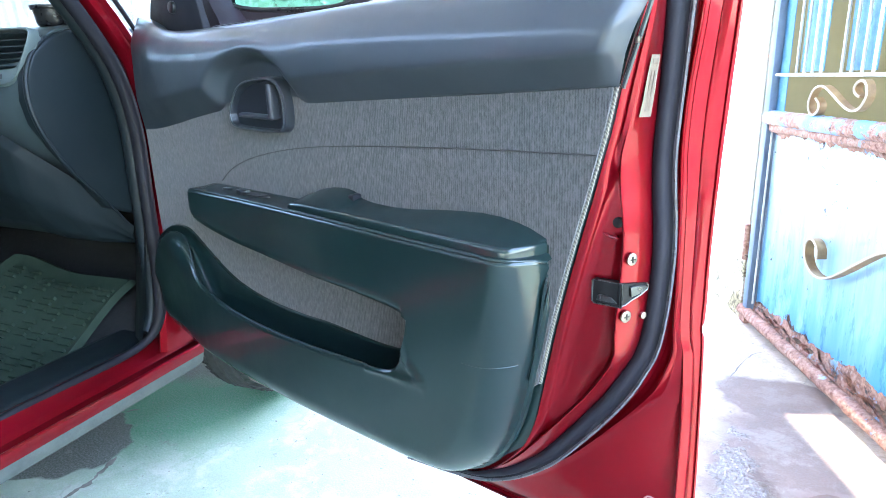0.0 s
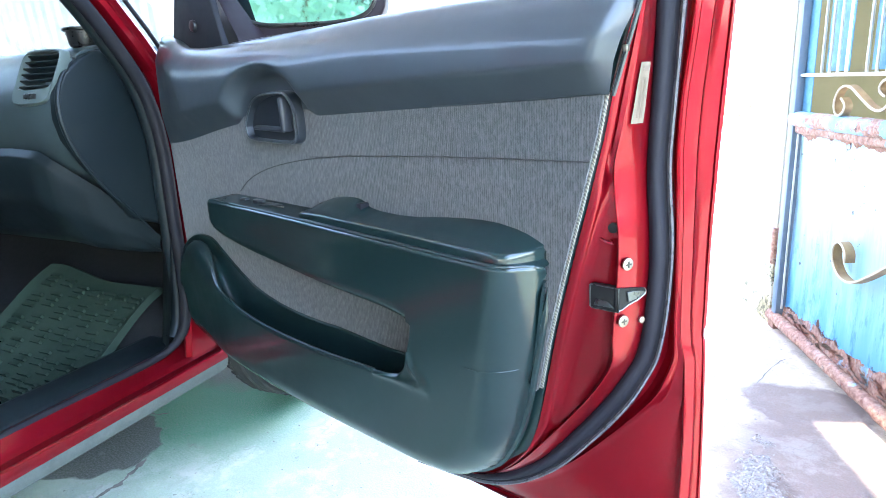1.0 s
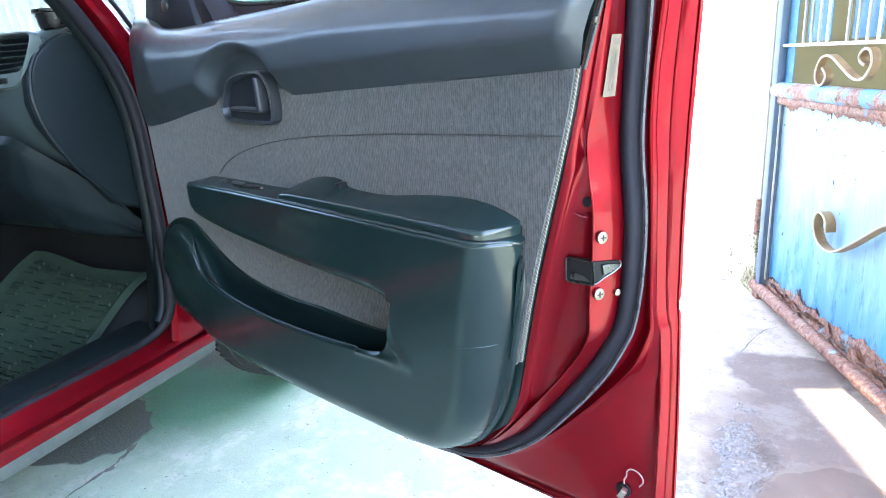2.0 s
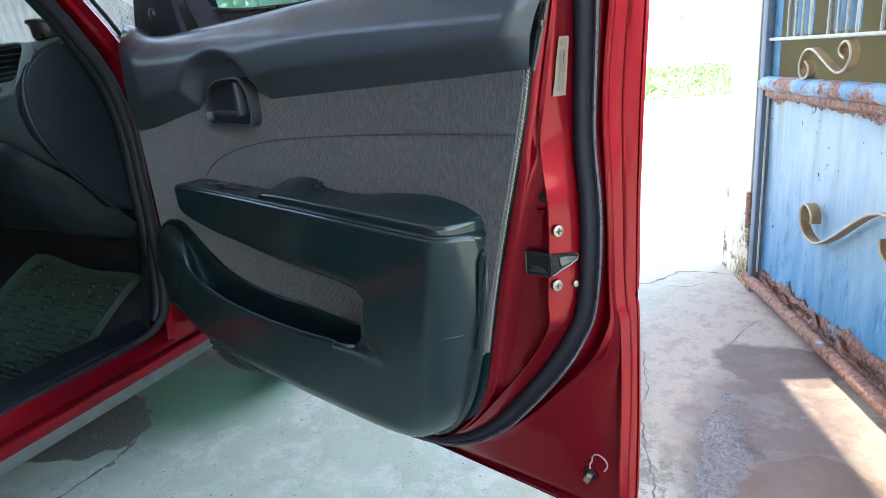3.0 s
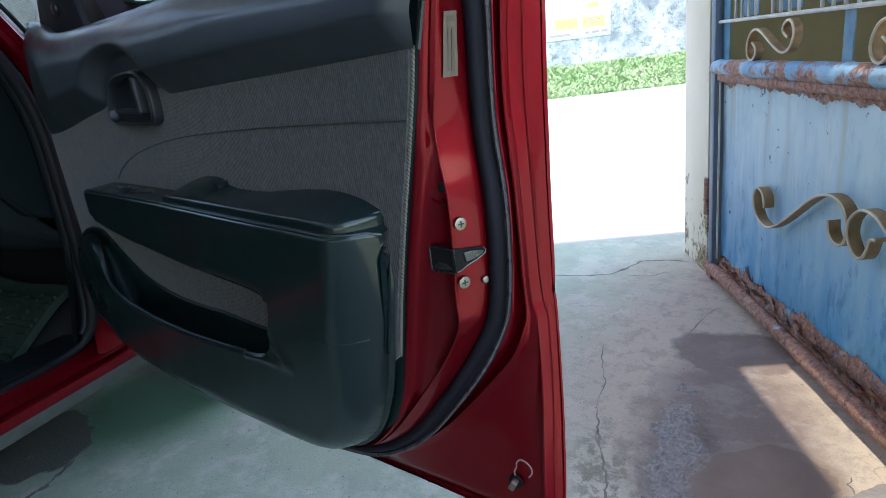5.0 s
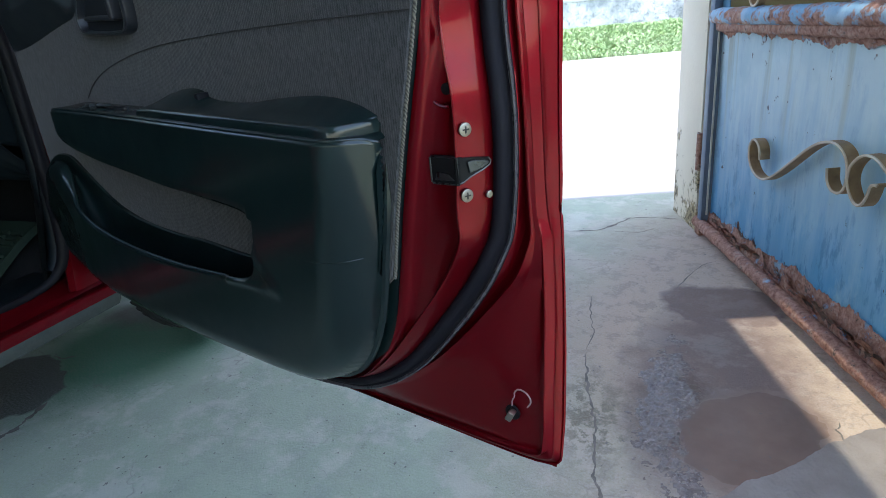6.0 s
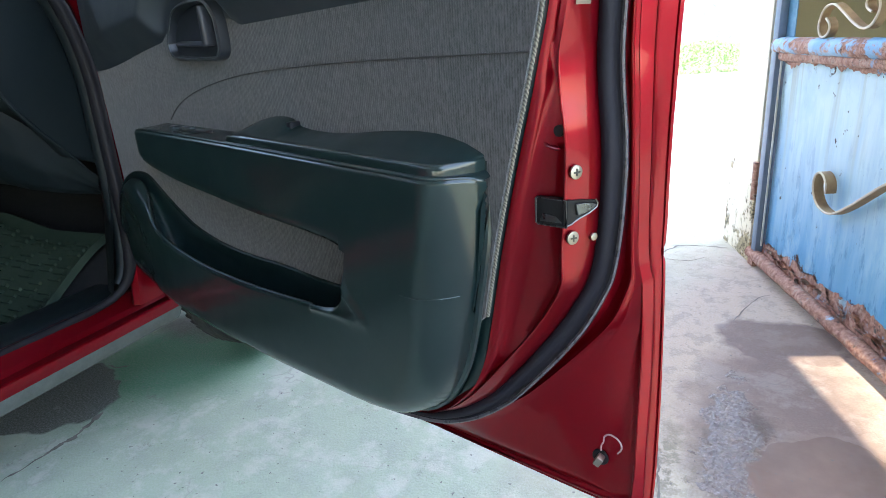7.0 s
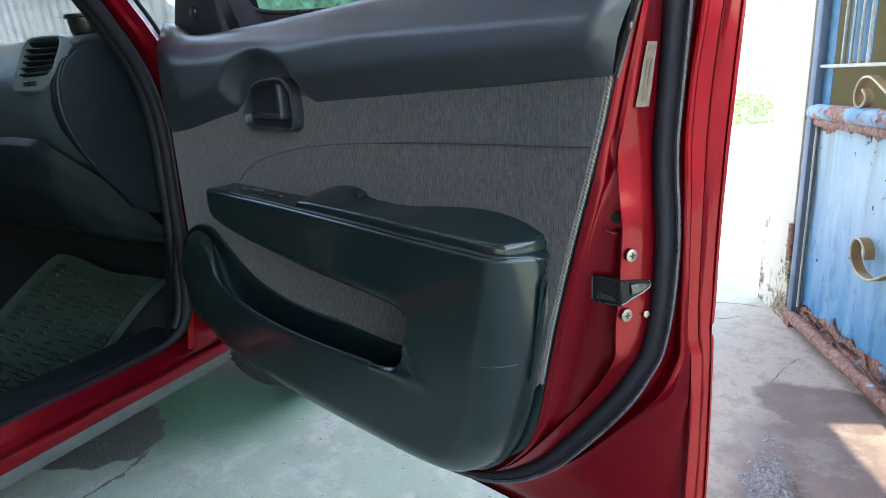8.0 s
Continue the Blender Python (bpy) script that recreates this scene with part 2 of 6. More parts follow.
def make_rust(name, share):
    a = Mat(name, (0.25, 0.1, 0.06), 0.85)
    n = a.noise(15.0, 7.0, 0.7)
    m = a.ramp(n, (share - 0.03, 0.0), (share + 0.03, 1.0))
    rc = a.mix(a.ramp(a.noise(70.0, 5.0, 0.7), (0.35, 0.0), (0.65, 1.0)), (0.19, 0.080, 0.056), (0.47, 0.265, 0.195))
    # pale scale and dark pits
    rc = a.mix(a.ramp(a.noise(24.0, 6.0, 0.75), (0.54, 0.0), (0.62, 0.5)), rc, (0.52, 0.41, 0.33))
    rc = a.mix(a.ramp(a.noise(48.0, 5.0, 0.7), (0.60, 0.0), (0.65, 0.85)), rc, (0.05, 0.032, 0.028))
    paint = a.mix(a.ramp(a.noise(6.0, 3.0), (0.4, 0.0), (0.7, 1.0)), (0.12, 0.31, 0.49), (0.36, 0.52, 0.61))
    a.color(a.mix(m, rc, paint))
    a.rough(a.ramp(m, (0.0, 0.9), (1.0, 0.5)))
    a.bump(n, 0.6, 0.006)
    a.bump(a.noise(110.0, 4.0), 0.5, 0.002)
    return a.m


def make_plaster():
    a = Mat("white_plaster", (0.75, 0.74, 0.7), 0.9)
    z = a.split()[2]
    n = a.noise(10.0, 6.0, 0.7)
    low = a.math("ADD", a.ramp(z, (0.0, 0.22), (0.42, 0.0)), n)
    mould = a.ramp(low, (0.66, 0.0), (0.72, 0.85))
    c = a.mix(a.ramp(a.noise(2.0, 4.0), (0.35, 0.0), (0.7, 1.0)), (0.80, 0.72, 0.57), (0.71, 0.64, 0.50))
    c = a.mix(mould, c, (0.34, 0.26, 0.13))
    spots = a.math("MULTIPLY", a.ramp(a.noise(55.0, 5.0, 0.75), (0.50, 0.0), (0.54, 1.0)), mould)
    c = a.mix(spots, c, (0.08, 0.07, 0.05))
    a.color(c)
    a.bump(a.noise(60.0, 4.0), 0.3, 0.003)
    return a.m


def make_streetwall():
    a = Mat("stained_street_wall", (0.7, 0.7, 0.7), 0.9)
    n = a.noise(1.3, 8.0, 0.75)
    fine = a.noise(7.0, 6.0, 0.8)
    c = a.mix(a.ramp(n, (0.42, 0.0), (0.62, 1.0)), (0.78, 0.78, 0.77), (0.30, 0.33, 0.34))
    c = a.mix(a.ramp(fine, (0.52, 0.0), (0.62, 0.7)), c, (0.13, 0.16, 0.14))
    a.color(c)
    a.bump(fine, 0.4, 0.03)
    return a.m


def make_plain(name, c1, c2, rough, scale=8.0, bump=0.2, metal=0.0, coat=0.0, dist=0.002, spec=0.5):
    a = Mat(name, c1, rough, metal, coat, spec)
    n = a.noise(scale, 5.0)
    a.color(a.mix(a.ramp(n, (0.3, 0.0), (0.72, 1.0)), c1, c2))
    a.rough(a.ramp(a.noise(scale * 2.3, 4.0), (0.3, max(0.02, rough - 0.07)), (0.75, min(1.0, rough + 0.1))))
    if bump:
        a.bump(a.noise(scale * 9, 4.0), bump, dist)
    return a.m


def make_fringe(name, c1, c2, rough, scale, bump):
    a = Mat(name, c1, rough, spec=0.2)
    w = a.node("ShaderNodeTexWave")
    w.wave_type, w.bands_direction = "BANDS", "DIAGONAL"
    w.inputs["Scale"].default_value, w.inputs["Distortion"].default_value = 120.0, 5.0
    a.put(a.co, w.inputs["Vector"])
    a.color(a.mix(w.outputs["Fac"], c2, c1))
    a.bump(a.noise(scale, 3.0), bump, 0.001)
    return a.m


PAINT = make_paint()
VINYL = make_vinyl("dark_vinyl", (0.0054, 0.0160, 0.0168), (0.0078, 0.0190, 0.0196), 0.42, 0.10, 0.66)
VINYL.node_tree.nodes["Principled BSDF"].inputs["Specular Tint"].default_value = (0.60, 1.0, 0.92, 1)
PAD = make_vinyl("upper_vinyl", (0.025, 0.034, 0.042), (0.031, 0.041, 0.049), 0.44, 0.42, 0.2)
DASH = make_vinyl("dash_vinyl", (0.0055, 0.0098, 0.0112), (0.0078, 0.0120, 0.0134), 0.42, 0.20)
CLOTH = make_cloth()
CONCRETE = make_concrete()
BLUE = make_gate_blue()
RUSTY = make_rust("rusty_rail", 0.60)
RUSTBLUE = make_rust("part_rusted_blue_steel", 0.50)
PLASTER = make_plaster()
STREETWALL = make_streetwall()
RUBBER = make_plain("black_rubber", (0.008, 0.008, 0.010), (0.013, 0.013, 0.016), 0.46, 20.0, 0.15, spec=0.14)
SEAL = make_plain("ribbed_seal", (0.008, 0.008, 0.012), (0.012, 0.012, 0.018), 0.62, 14.0, 0.1, spec=0.18)
GLOSSBLACK = make_plain("black_plastic", (0.010, 0.011, 0.012), (0.018, 0.019, 0.020), 0.30, 25.0, 0.1)
GREYPLASTIC = make_plain("grey_plastic", (0.030, 0.040, 0.043), (0.044, 0.055, 0.058), 0.35, 25.0, 0.15)
STEEL = make_plain("zinc_steel", (0.34, 0.32, 0.28), (0.25, 0.235, 0.20), 0.40, 40.0, 0.1, 1.0)
DARKSTEEL = make_plain("greased_steel", (0.10, 0.11, 0.11), (0.05, 0.055, 0.06), 0.30, 40.0, 0.15, 0.8)
STICKER = make_plain("faded_sticker", (0.19, 0.145, 0.105), (0.15, 0.115, 0.08), 0.6, 60.0, 0.1)
STICKERINK = make_plain("sticker_ink", (0.12, 0.09, 0.065), (0.145, 0.11, 0.08), 0.6, 60.0, 0.0)
FRINGE = make_fringe("frayed_cord_edge", (0.23, 0.22, 0.18), (0.085, 0.082, 0.075), 0.95, 150.0, 0.5)
BROWNBAND = make_plain("weathered_brown_gold", (0.42, 0.28, 0.145), (0.24, 0.15, 0.085), 0.55, 24.0, 0.4)
CREAM = make_plain("cream_gold_paint", (0.66, 0.59, 0.47), (0.52, 0.42, 0.30), 0.5, 30.0, 0.3)
WHITEROD = make_plain("white_rod_paint", (0.62, 0.62, 0.58), (0.45, 0.42, 0.36), 0.5, 30.0, 0.2)
KHAKI = make_plain("khaki_wall_paint", (0.31, 0.255, 0.135), (0.24, 0.20, 0.10), 0.85, 4.0, 0.3)
TEALSTRIP = make_plain("teal_blue_sheet", (0.035, 0.15, 0.25), (0.10, 0.26, 0.37), 0.5, 26.0, 0.3)
MAT = make_plain("floor_mat_rubber", (0.019, 0.034, 0.023), (0.026, 0.042, 0.029), 0.75, 18.0, 0.2, spec=0.12)
CARPET = make_plain("car_carpet", (0.011, 0.012, 0.012), (0.018, 0.018, 0.018), 0.95, 60.0, 0.6, spec=0.2)
ROADM = make_plain("pale_road_concrete", (0.52, 0.51, 0.48), (0.44, 0.43, 0.41), 0.9, 1.2, 0.3, dist=0.01)
EARTH = make_plain("earth", (0.20, 0.16, 0.11), (0.12, 0.12, 0.06), 0.95, 1.0, 0.5, dist=0.02)
GRASS = make_plain("grass_blades", (0.29, 0.46, 0.17), (0.47, 0.59, 0.33), 0.6, 2.5, 0.0)
LEAF = make_plain("tree_leaves", (0.16, 0.30, 0.22), (0.26, 0.42, 0.32), 0.5, 1.5, 0.0)
BARK = make_plain("bark", (0.14, 0.10, 0.07), (0.08, 0.06, 0.045), 0.95, 9.0, 0.8, dist=0.01)
CRACK = make_plain("crack_dirt", (0.13, 0.12, 0.105), (0.27, 0.245, 0.21), 0.95, 30.0, 0.3)
SHEETGREY = make_plain("grey_ribbed_sheet", (0.42, 0.42, 0.43), (0.34, 0.33, 0.33), 0.5, 3.0, 0.2)
ROOFM = make_plain("roof_sheet", (0.60, 0.60, 0.58), (0.50, 0.49, 0.47), 0.6, 2.0, 0.2)
TYRE = make_plain("tyre_rubber", (0.022, 0.022, 0.023), (0.035, 0.033, 0.031), 0.7, 25.0, 0.3)
RIM = make_plain("alloy", (0.5, 0.5, 0.5), (0.4, 0.4, 0.4), 0.3, 20.0, 0.1, 1.0)
YARDWALL = make_plain("yard_wall_paint", (0.62, 0.60, 0.54), (0.52, 0.50, 0.45), 0.9, 2.0, 0.3)
YELLOW = make_plain("yellow_notice", (0.72, 0.63, 0.15), (0.72, 0.67, 0.34), 0.6, 12.0, 0.0)

PLUM = make_plain("plum_plastic", (0.012, 0.007, 0.011), (0.016, 0.010, 0.014), 0.5, 10.0, 0.1, spec=0.2)
SAIL = make_plain("matt_black_plastic", (0.008, 0.009, 0.013), (0.011, 0.012, 0.016), 0.6, 10.0, 0.1, spec=0.2)
LEVER = make_plain("worn_lever_plastic", (0.030, 0.034, 0.042), (0.026, 0.030, 0.038), 0.40, 5.0, 0.0)
GREYDUST = make_plain("dusty_grey_underseal", (0.075, 0.088, 0.080), (0.05, 0.06, 0.055), 0.8, 14.0, 0.4)
HANDLE = make_plain("handle_plastic", (0.015, 0.019, 0.025), (0.019, 0.023, 0.030), 0.34, 8.0, 0.0, spec=0.45)
GLASS = bpy.data.materials.new("window_glass")
GLASS.use_nodes = True
_g = GLASS.node_tree.nodes["Principled BSDF"]
_g.inputs["Base Color"].default_value = (0.62, 0.74, 0.68, 1)
_g.inputs["Transmission Weight"].default_value, _g.inputs["Roughness"].default_value, _g.inputs["IOR"].default_value = 1.0, 0.0, 1.03
MIRROR = bpy.data.materials.new("mirror_glass")
MIRROR.use_nodes = True
_g = MIRROR.node_tree.nodes["Principled BSDF"]
_g.inputs["Metallic"].default_value, _g.inputs["Roughness"].default_value = 1.0, 0.03
_g.inputs["Base Color"].default_value = (0.62, 0.88, 0.84, 1)

# ---- building helpers ----
INV = {}


def thing(name, m, label, category, group="", kind=""):
    ob = new(name)
    ob.matrix_basis = m
    ob.empty_display_size = 0.05
    return tagged(ob, label, category, group, kind)


def world_thing(name, at, label, category, group="", kind=""):
    """A thing whose parts are written in world places."""
    ob = thing(name, Matrix.Translation(at), label, category, group, kind)
    INV[ob.name] = Matrix.Translation(-Vector(at))
    return ob


def finish(bm, name, mat, smooth=True, angle=40.0):
    me = bpy.data.meshes.new(name)
    bmesh.ops.recalc_face_normals(bm, faces=bm.faces)
    for f in bm.faces:
        f.smooth = smooth
    if smooth:
        for e in bm.edges:
            if len(e.link_faces) == 2 and e.calc_face_angle(0.0) > radians(angle):
                e.smooth = False
    bm.to_mesh(me)
    bm.free()
    me.materials.append(mat)
    return me


def part(name, bm, mat, parent, label="", smooth=True, angle=40.0):
    if parent.name in INV:
        bm.transform(INV[parent.name])
    ob = new(name, finish(bm, name, mat, smooth, angle))
    ob.parent = parent
    if label:
        ob["label"] = label
    return ob


def solid(name, bm, mat, label, category, group="", kind="", smooth=True, angle=40.0):
    return tagged(new(name, finish(bm, name, mat, smooth, angle)), label, category, group, kind)


def loft(rows, close=False, cap=False, bm=None):
    bm = bm or bmesh.new()
    vs = [[bm.verts.new(p) for p in r] for r in rows]
    n = len(rows[0])
    for a, b in zip(vs, vs[1:]):
        for i in range(n if close else n - 1):
            k = (i + 1) % n
            q = [a[i], a[k], b[k], b[i]]
            bm.faces.new(q)
    if cap:
        bm.faces.new(vs[0])
        bm.faces.new(vs[-1][::-1])
    return bm


def tube(path, r, seg=10, bm=None, flat=1.0, close=False):
    """A round bar along a path; flat squeezes it across."""
    path = [Vector(p) for p in path]
    n = len(path)
    up = Vector((0, 0, 1))
    rings = []
    for i, p in enumerate(path):
        if close:
            d = path[(i + 1) % n] - path[i - 1]
        else:
            d = path[min(i + 1, n - 1)] - path[max(i - 1, 0)]
        d.normalize()
        if i == 0:
            side = d.cross(up if abs(d.z) < 0.9 else Vector((0, 1, 0))).normalized()
        else:
            side = (side - d * side.dot(d)).normalized()
        top = side.cross(d)
        rr = r[i] if isinstance(r, (list, tuple)) else r
        rings.append([p + side * math.cos(2 * math.pi * k / seg) * rr + top * math.sin(2 * math.pi * k / seg) * rr * flat for k in range(seg)])
    if close:
        rings.append(rings[0])
        bm = loft(rings, True, False, bm)
        bmesh.ops.remove_doubles(bm, verts=bm.verts, dist=1e-6)
        return bm
    return loft(rings, True, True, bm)


def box(x0, x1, y0, y1, z0, z1, bevel=0.0, seg=2, bm=None):
    own = bm is None
    b = bmesh.new()
    bmesh.ops.create_cube(b, size=1.0)
    b.transform(Matrix.Translation(((x0 + x1) / 2, (y0 + y1) / 2, (z0 + z1) / 2)) @ Matrix.Diagonal((x1 - x0, y1 - y0, z1 - z0, 1)))
    if bevel:
        bmesh.ops.bevel(b, geom=b.edges[:], offset=bevel, segments=seg, affect="EDGES", profile=0.5)
    if own:
        return b
    join(bm, b)
    return bm


def join(bm, other):
    me = bpy.data.meshes.new("tmp")
    other.to_mesh(me)
    other.free()
    bm.from_mesh(me)
    bpy.data.meshes.remove(me)
    return bm


def cylinder(r, h, seg=24, bevel=0.0, r2=None):
    b = bmesh.new()
    bmesh.ops.create_cone(b, cap_ends=True, segments=seg, radius1=r, radius2=r if r2 is None else r2, depth=h)
    if bevel:
        es = [e for e in b.edges if len(e.link_faces) == 2 and e.calc_face_angle(0) > 0.9]
        bmesh.ops.bevel(b, geom=es, offset=bevel, segments=2, affect="EDGES", profile=0.5)
    return b


def slab(outline, to3, d0, d1, bevel=0.0):
    """An outline (u, v) pulled from depth d0 to d1; to3(u, v, d) gives the place."""
    b = bmesh.new()
    lo = [b.verts.new(to3(u, v, d0)) for u, v in outline]
    hi = [b.verts.new(to3(u, v, d1)) for u, v in outline]
    n = len(outline)
    b.faces.new(lo[::-1])
    top = b.faces.new(hi)
    for i in range(n):
        b.faces.new((lo[i], lo[(i + 1) % n], hi[(i + 1) % n], hi[i]))
    if bevel:
        bmesh.ops.bevel(b, geom=list(top.edges), offset=bevel, segments=3, affect="EDGES", profile=0.5)
    bmesh.ops.triangulate(b, faces=[f for f in b.faces if len(f.verts) > 4])
    return b


def smooth_line(pts, times=3):
    pts = [Vector(p) for p in pts]
    for _ in range(times):
        out = [pts[0]]
        for a, b in zip(pts, pts[1:]):
            out += [a * 0.75 + b * 0.25, a * 0.25 + b * 0.75]
        pts = out + [pts[-1]]
    return pts


def graph(pts, times=2):
    """A smooth function through rough (x, value) pairs in rising x."""
    line = smooth_line([(a, b, 0) for a, b in pts], times)
    xs, ys = np.array([p.x for p in line]), np.array([p.y for p in line])
    return lambda x: float(np.interp(x, xs, ys))


def rounded(d, r):
    """A quarter-round: 0 at the edge, 1 from r inwards."""
    if r <= 0 or d >= r:
        return 1.0
    u = 1 - max(d, 0.0) / r
    return math.sqrt(max(0.0, 1 - u * u))


def ease(a, b, x):
    u = min(1.0, max(0.0, (x - a) / (b - a)))
    return u * u * (3 - 2 * u)


def far(x, z, line):
    """The distance from (x, z) to a polyline."""
    best = 9.0
    for (ax, az), (bx, bz) in zip(line, line[1:]):
        ux, uz = bx - ax, bz - az
        k = max(0.0, min(1.0, ((x - ax) * ux + (z - az) * uz) / (ux * ux + uz * uz + 1e-12)))
        best = min(best, math.hypot(x - ax - k * ux, z - az - k * uz))
    return best


def spread(a, b, n):
    return [a + (b - a) * i / (n - 1) for i in range(n)]


# ---- the setting: ground, floor, road, walls ----
GATE_AT, ALONG, OUT = Vector((-0.213, 2.68, 0)), Vector((0.559, -0.829, 0)), Vector((0.829, 0.559, 0))


def yard(d, n, z=0.0):
    """A place by its way d into the yard from the gate hinge and n to the right of the gate leaf."""
    return GATE_AT + ALONG * d + OUT * n + Vector((0, 0, z))


YARD_M = Matrix(((ALONG.x, OUT.x, 0, GATE_AT.x), (ALONG.y, OUT.y, 0, GATE_AT.y), (0, 0, 1, 0), (0, 0, 0, 1)))


def yard_box(d0, d1, n0, n1, z0, z1, bevel=0.0):
    b = box(d0, d1, n0, n1, z0, z1, bevel)
    b.transform(YARD_M)
    return b


def grid_sheet(d0, d1, n0, n1, z, step, wave=0.0):
    nd, nn = max(2, int((d1 - d0) / step)), max(2, int((n1 - n0) / step))
    rows = []
    for i in range(nd + 1):
        d = d0 + (d1 - d0) * i / nd
        rows.append([yard(d, n0 + (n1 - n0) * k / nn, z + wave * noise.noise((d * 1.3, n0 + (n1 - n0) * k / nn, 0.0))) for k in range(nn + 1)])
    return loft(rows)


b = bmesh.new()
bmesh.ops.create_grid(b, x_segments=8, y_segments=8, size=600.0, matrix=Matrix.Translation((0, 0, -0.16)))
solid("ground", b, EARTH, "bare earth with thin weeds out to the distance", "ground", kind="structure")
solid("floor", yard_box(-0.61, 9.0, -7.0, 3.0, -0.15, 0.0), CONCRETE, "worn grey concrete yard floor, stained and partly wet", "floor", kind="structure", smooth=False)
solid("road", yard_box(-9.6, -0.616, -40.0, 40.0, -0.15, -0.012), ROADM, "pale sunlit concrete street", "road", kind="structure", smooth=False)
solid("wall_street", yard_box(-14.2, -13.9, -40.0, 40.0, -0.15, 5.0), STREETWALL, "white street wall with dark mossy stains", "wall", kind="structure", smooth=False)
solid("wall_front_right", yard_box(-0.34, -0.09, 0.037, 6.0, -0.15, 2.45), KHAKI, "khaki painted front wall beside the gate pillar", "wall", kind="structure", smooth=False)
solid("wall_gate", yard_box(-0.355, -0.075, -0.015, 0.035, -0.15, 2.45, 0.006), PLASTER, "white plastered gate pillar with brown mould at its foot", "wall", kind="structure")
solid("wall_left_of_gate", yard_box(-0.355, -0.075, -9.0, -3.6, -0.15, 2.45, 0.006), PLASTER, "white plastered front wall beside the gateway", "wall", kind="structure")
solid("wall_right", yard_box(-0.07, 1.9, 0.62, 0.80, -0.15, 2.3), KHAKI, "khaki painted boundary wall behind the open gate", "wall", kind="structure", smooth=False)
# unseen closing wall, kept low so that light enters from the right
solid("wall_right_low", yard_box(1.905, 9.0, 3.0, 3.18, -0.15, 0.8), YARDWALL, "unseen low pale wall closing the right of the yard", "wall", kind="structure", smooth=False)
# unseen slab, placed to cast the shade strip inside the gateway
solid("canopy", yard_box(-0.36, 0.96, -3.6, 3.0, 2.46, 2.58), PLASTER, "unseen concrete slab placed to shade the gateway", "canopy", kind="structure", smooth=False)

# an unseen ribbed roof, placed so that its edge bounds the sun patch
rows = []
for d in (0.83, 7.5):
    rows.append([yard(d, -0.165 - k * 0.019, 3.2 + (0.018 if k % 4 in (1, 2) else 0.0)) for k in range(265)])
b = loft(rows)
bmesh.ops.solidify(b, geom=b.faces[:], thickness=0.004)
solid("roof", b, ROOFM, "unseen pale ribbed sheet roof placed to keep the sun off the car", "roof", kind="structure", smooth=False)

# the far verge
b = grid_sheet(-13.9, -9.6, -30.0, 30.0, 0.0, 0.7, 0.05)
for v in b.verts:
    d = (v.co - GATE_AT).dot(ALONG)
    v.co.z += 0.35 * ease(-9.6, -13.0, d) if d < -9.7 else 0.0
solid("verge", b, EARTH, "earth bank under the grass across the street", "ground", kind="structure")


def grass():
    rnd = random.Random(5)
    vs, fs = [], []
    for _ in range(42000):
        d = -9.55 - 4.2 * rnd.random() ** 1.1
        n = rnd.uniform(-9.0, 4.0)
        base = yard(d, n, 0.35 * ease(-9.6, -13.0, d) - 0.02)
        h = rnd.uniform(0.05, 0.15) * (0.6 + 0.8 * abs(noise.noise((d * 0.8, n * 0.8, 3.0))) + 0.3 * ease(-10, -13.5, d))
        a = rnd.uniform(0, 6.283)
        w = rnd.uniform(0.012, 0.032)
        lean = Vector((rnd.uniform(-1, 1), rnd.uniform(-1, 1), 0)) * h * 1.3
        s = Vector((math.cos(a), math.sin(a), 0)) * w
        k = len(vs)
        vs += [base - s, base + s, base + lean * 0.45 + Vector((0, 0, h * 0.7)) + s * 0.7, base + lean * 0.45 + Vector((0, 0, h * 0.7)) - s * 0.7, base + lean + Vector((0, 0, h))]
        fs += [(k, k + 1, k + 2, k + 3), (k + 3, k + 2, k + 4)]
    me = bpy.data.meshes.new("grass")
    me.from_pydata([tuple(v) for v in vs], [], fs)
    me.materials.append(GRASS)
    tagged(new("grass", me), "sunlit rough green grass along the street wall", "grass", kind="stuff")


grass()

# ---- notice on the street wall ----
NOTICEWHITE = make_plain("faded_white_board", (0.80, 0.78, 0.79), (0.72, 0.71, 0.71), 0.6, 3.0, 0.0)
NOTICERED = make_plain("faded_red_print", (0.50, 0.38, 0.36), (0.60, 0.48, 0.45), 0.6, 20.0, 0.0)
NOTICE = world_thing("notice_board", yard(-13.9, 1.35, 1.05), "faded white printed notice with yellow patches on a stained wall", "notice board")
part("board", yard_box(-13.9, -13.87, 0.55, 2.2, 1.05, 2.0, 0.005), NOTICEWHITE, NOTICE, "faded white board")
for n0, n1, z0, z1 in ((0.85, 1.40, 1.30, 1.54), (1.52, 2.06, 1.29, 1.53), (1.66, 1.93, 1.75, 1.86)):
    part("yellow_patch", yard_box(-13.868, -13.864, n0, n1, z0, z1), YELLOW, NOTICE, "faded yellow patch")
for z0, h, n0, n1 in ((1.44, 0.03, 1.62, 1.95), (1.37, 0.03, 1.66, 1.90), (1.14, 0.05, 0.70, 1.20), (1.14, 0.05, 1.58, 1.66), (1.14, 0.05, 1.74, 1.92), (1.14, 0.05, 1.98, 2.12)):
    part("print_bar", yard_box(-13.863, -13.860, n0, n1, z0, z0 + h), NOTICERED, NOTICE)

# ---- cracks in the floor ----
FLOOR = bpy.data.objects["floor"]


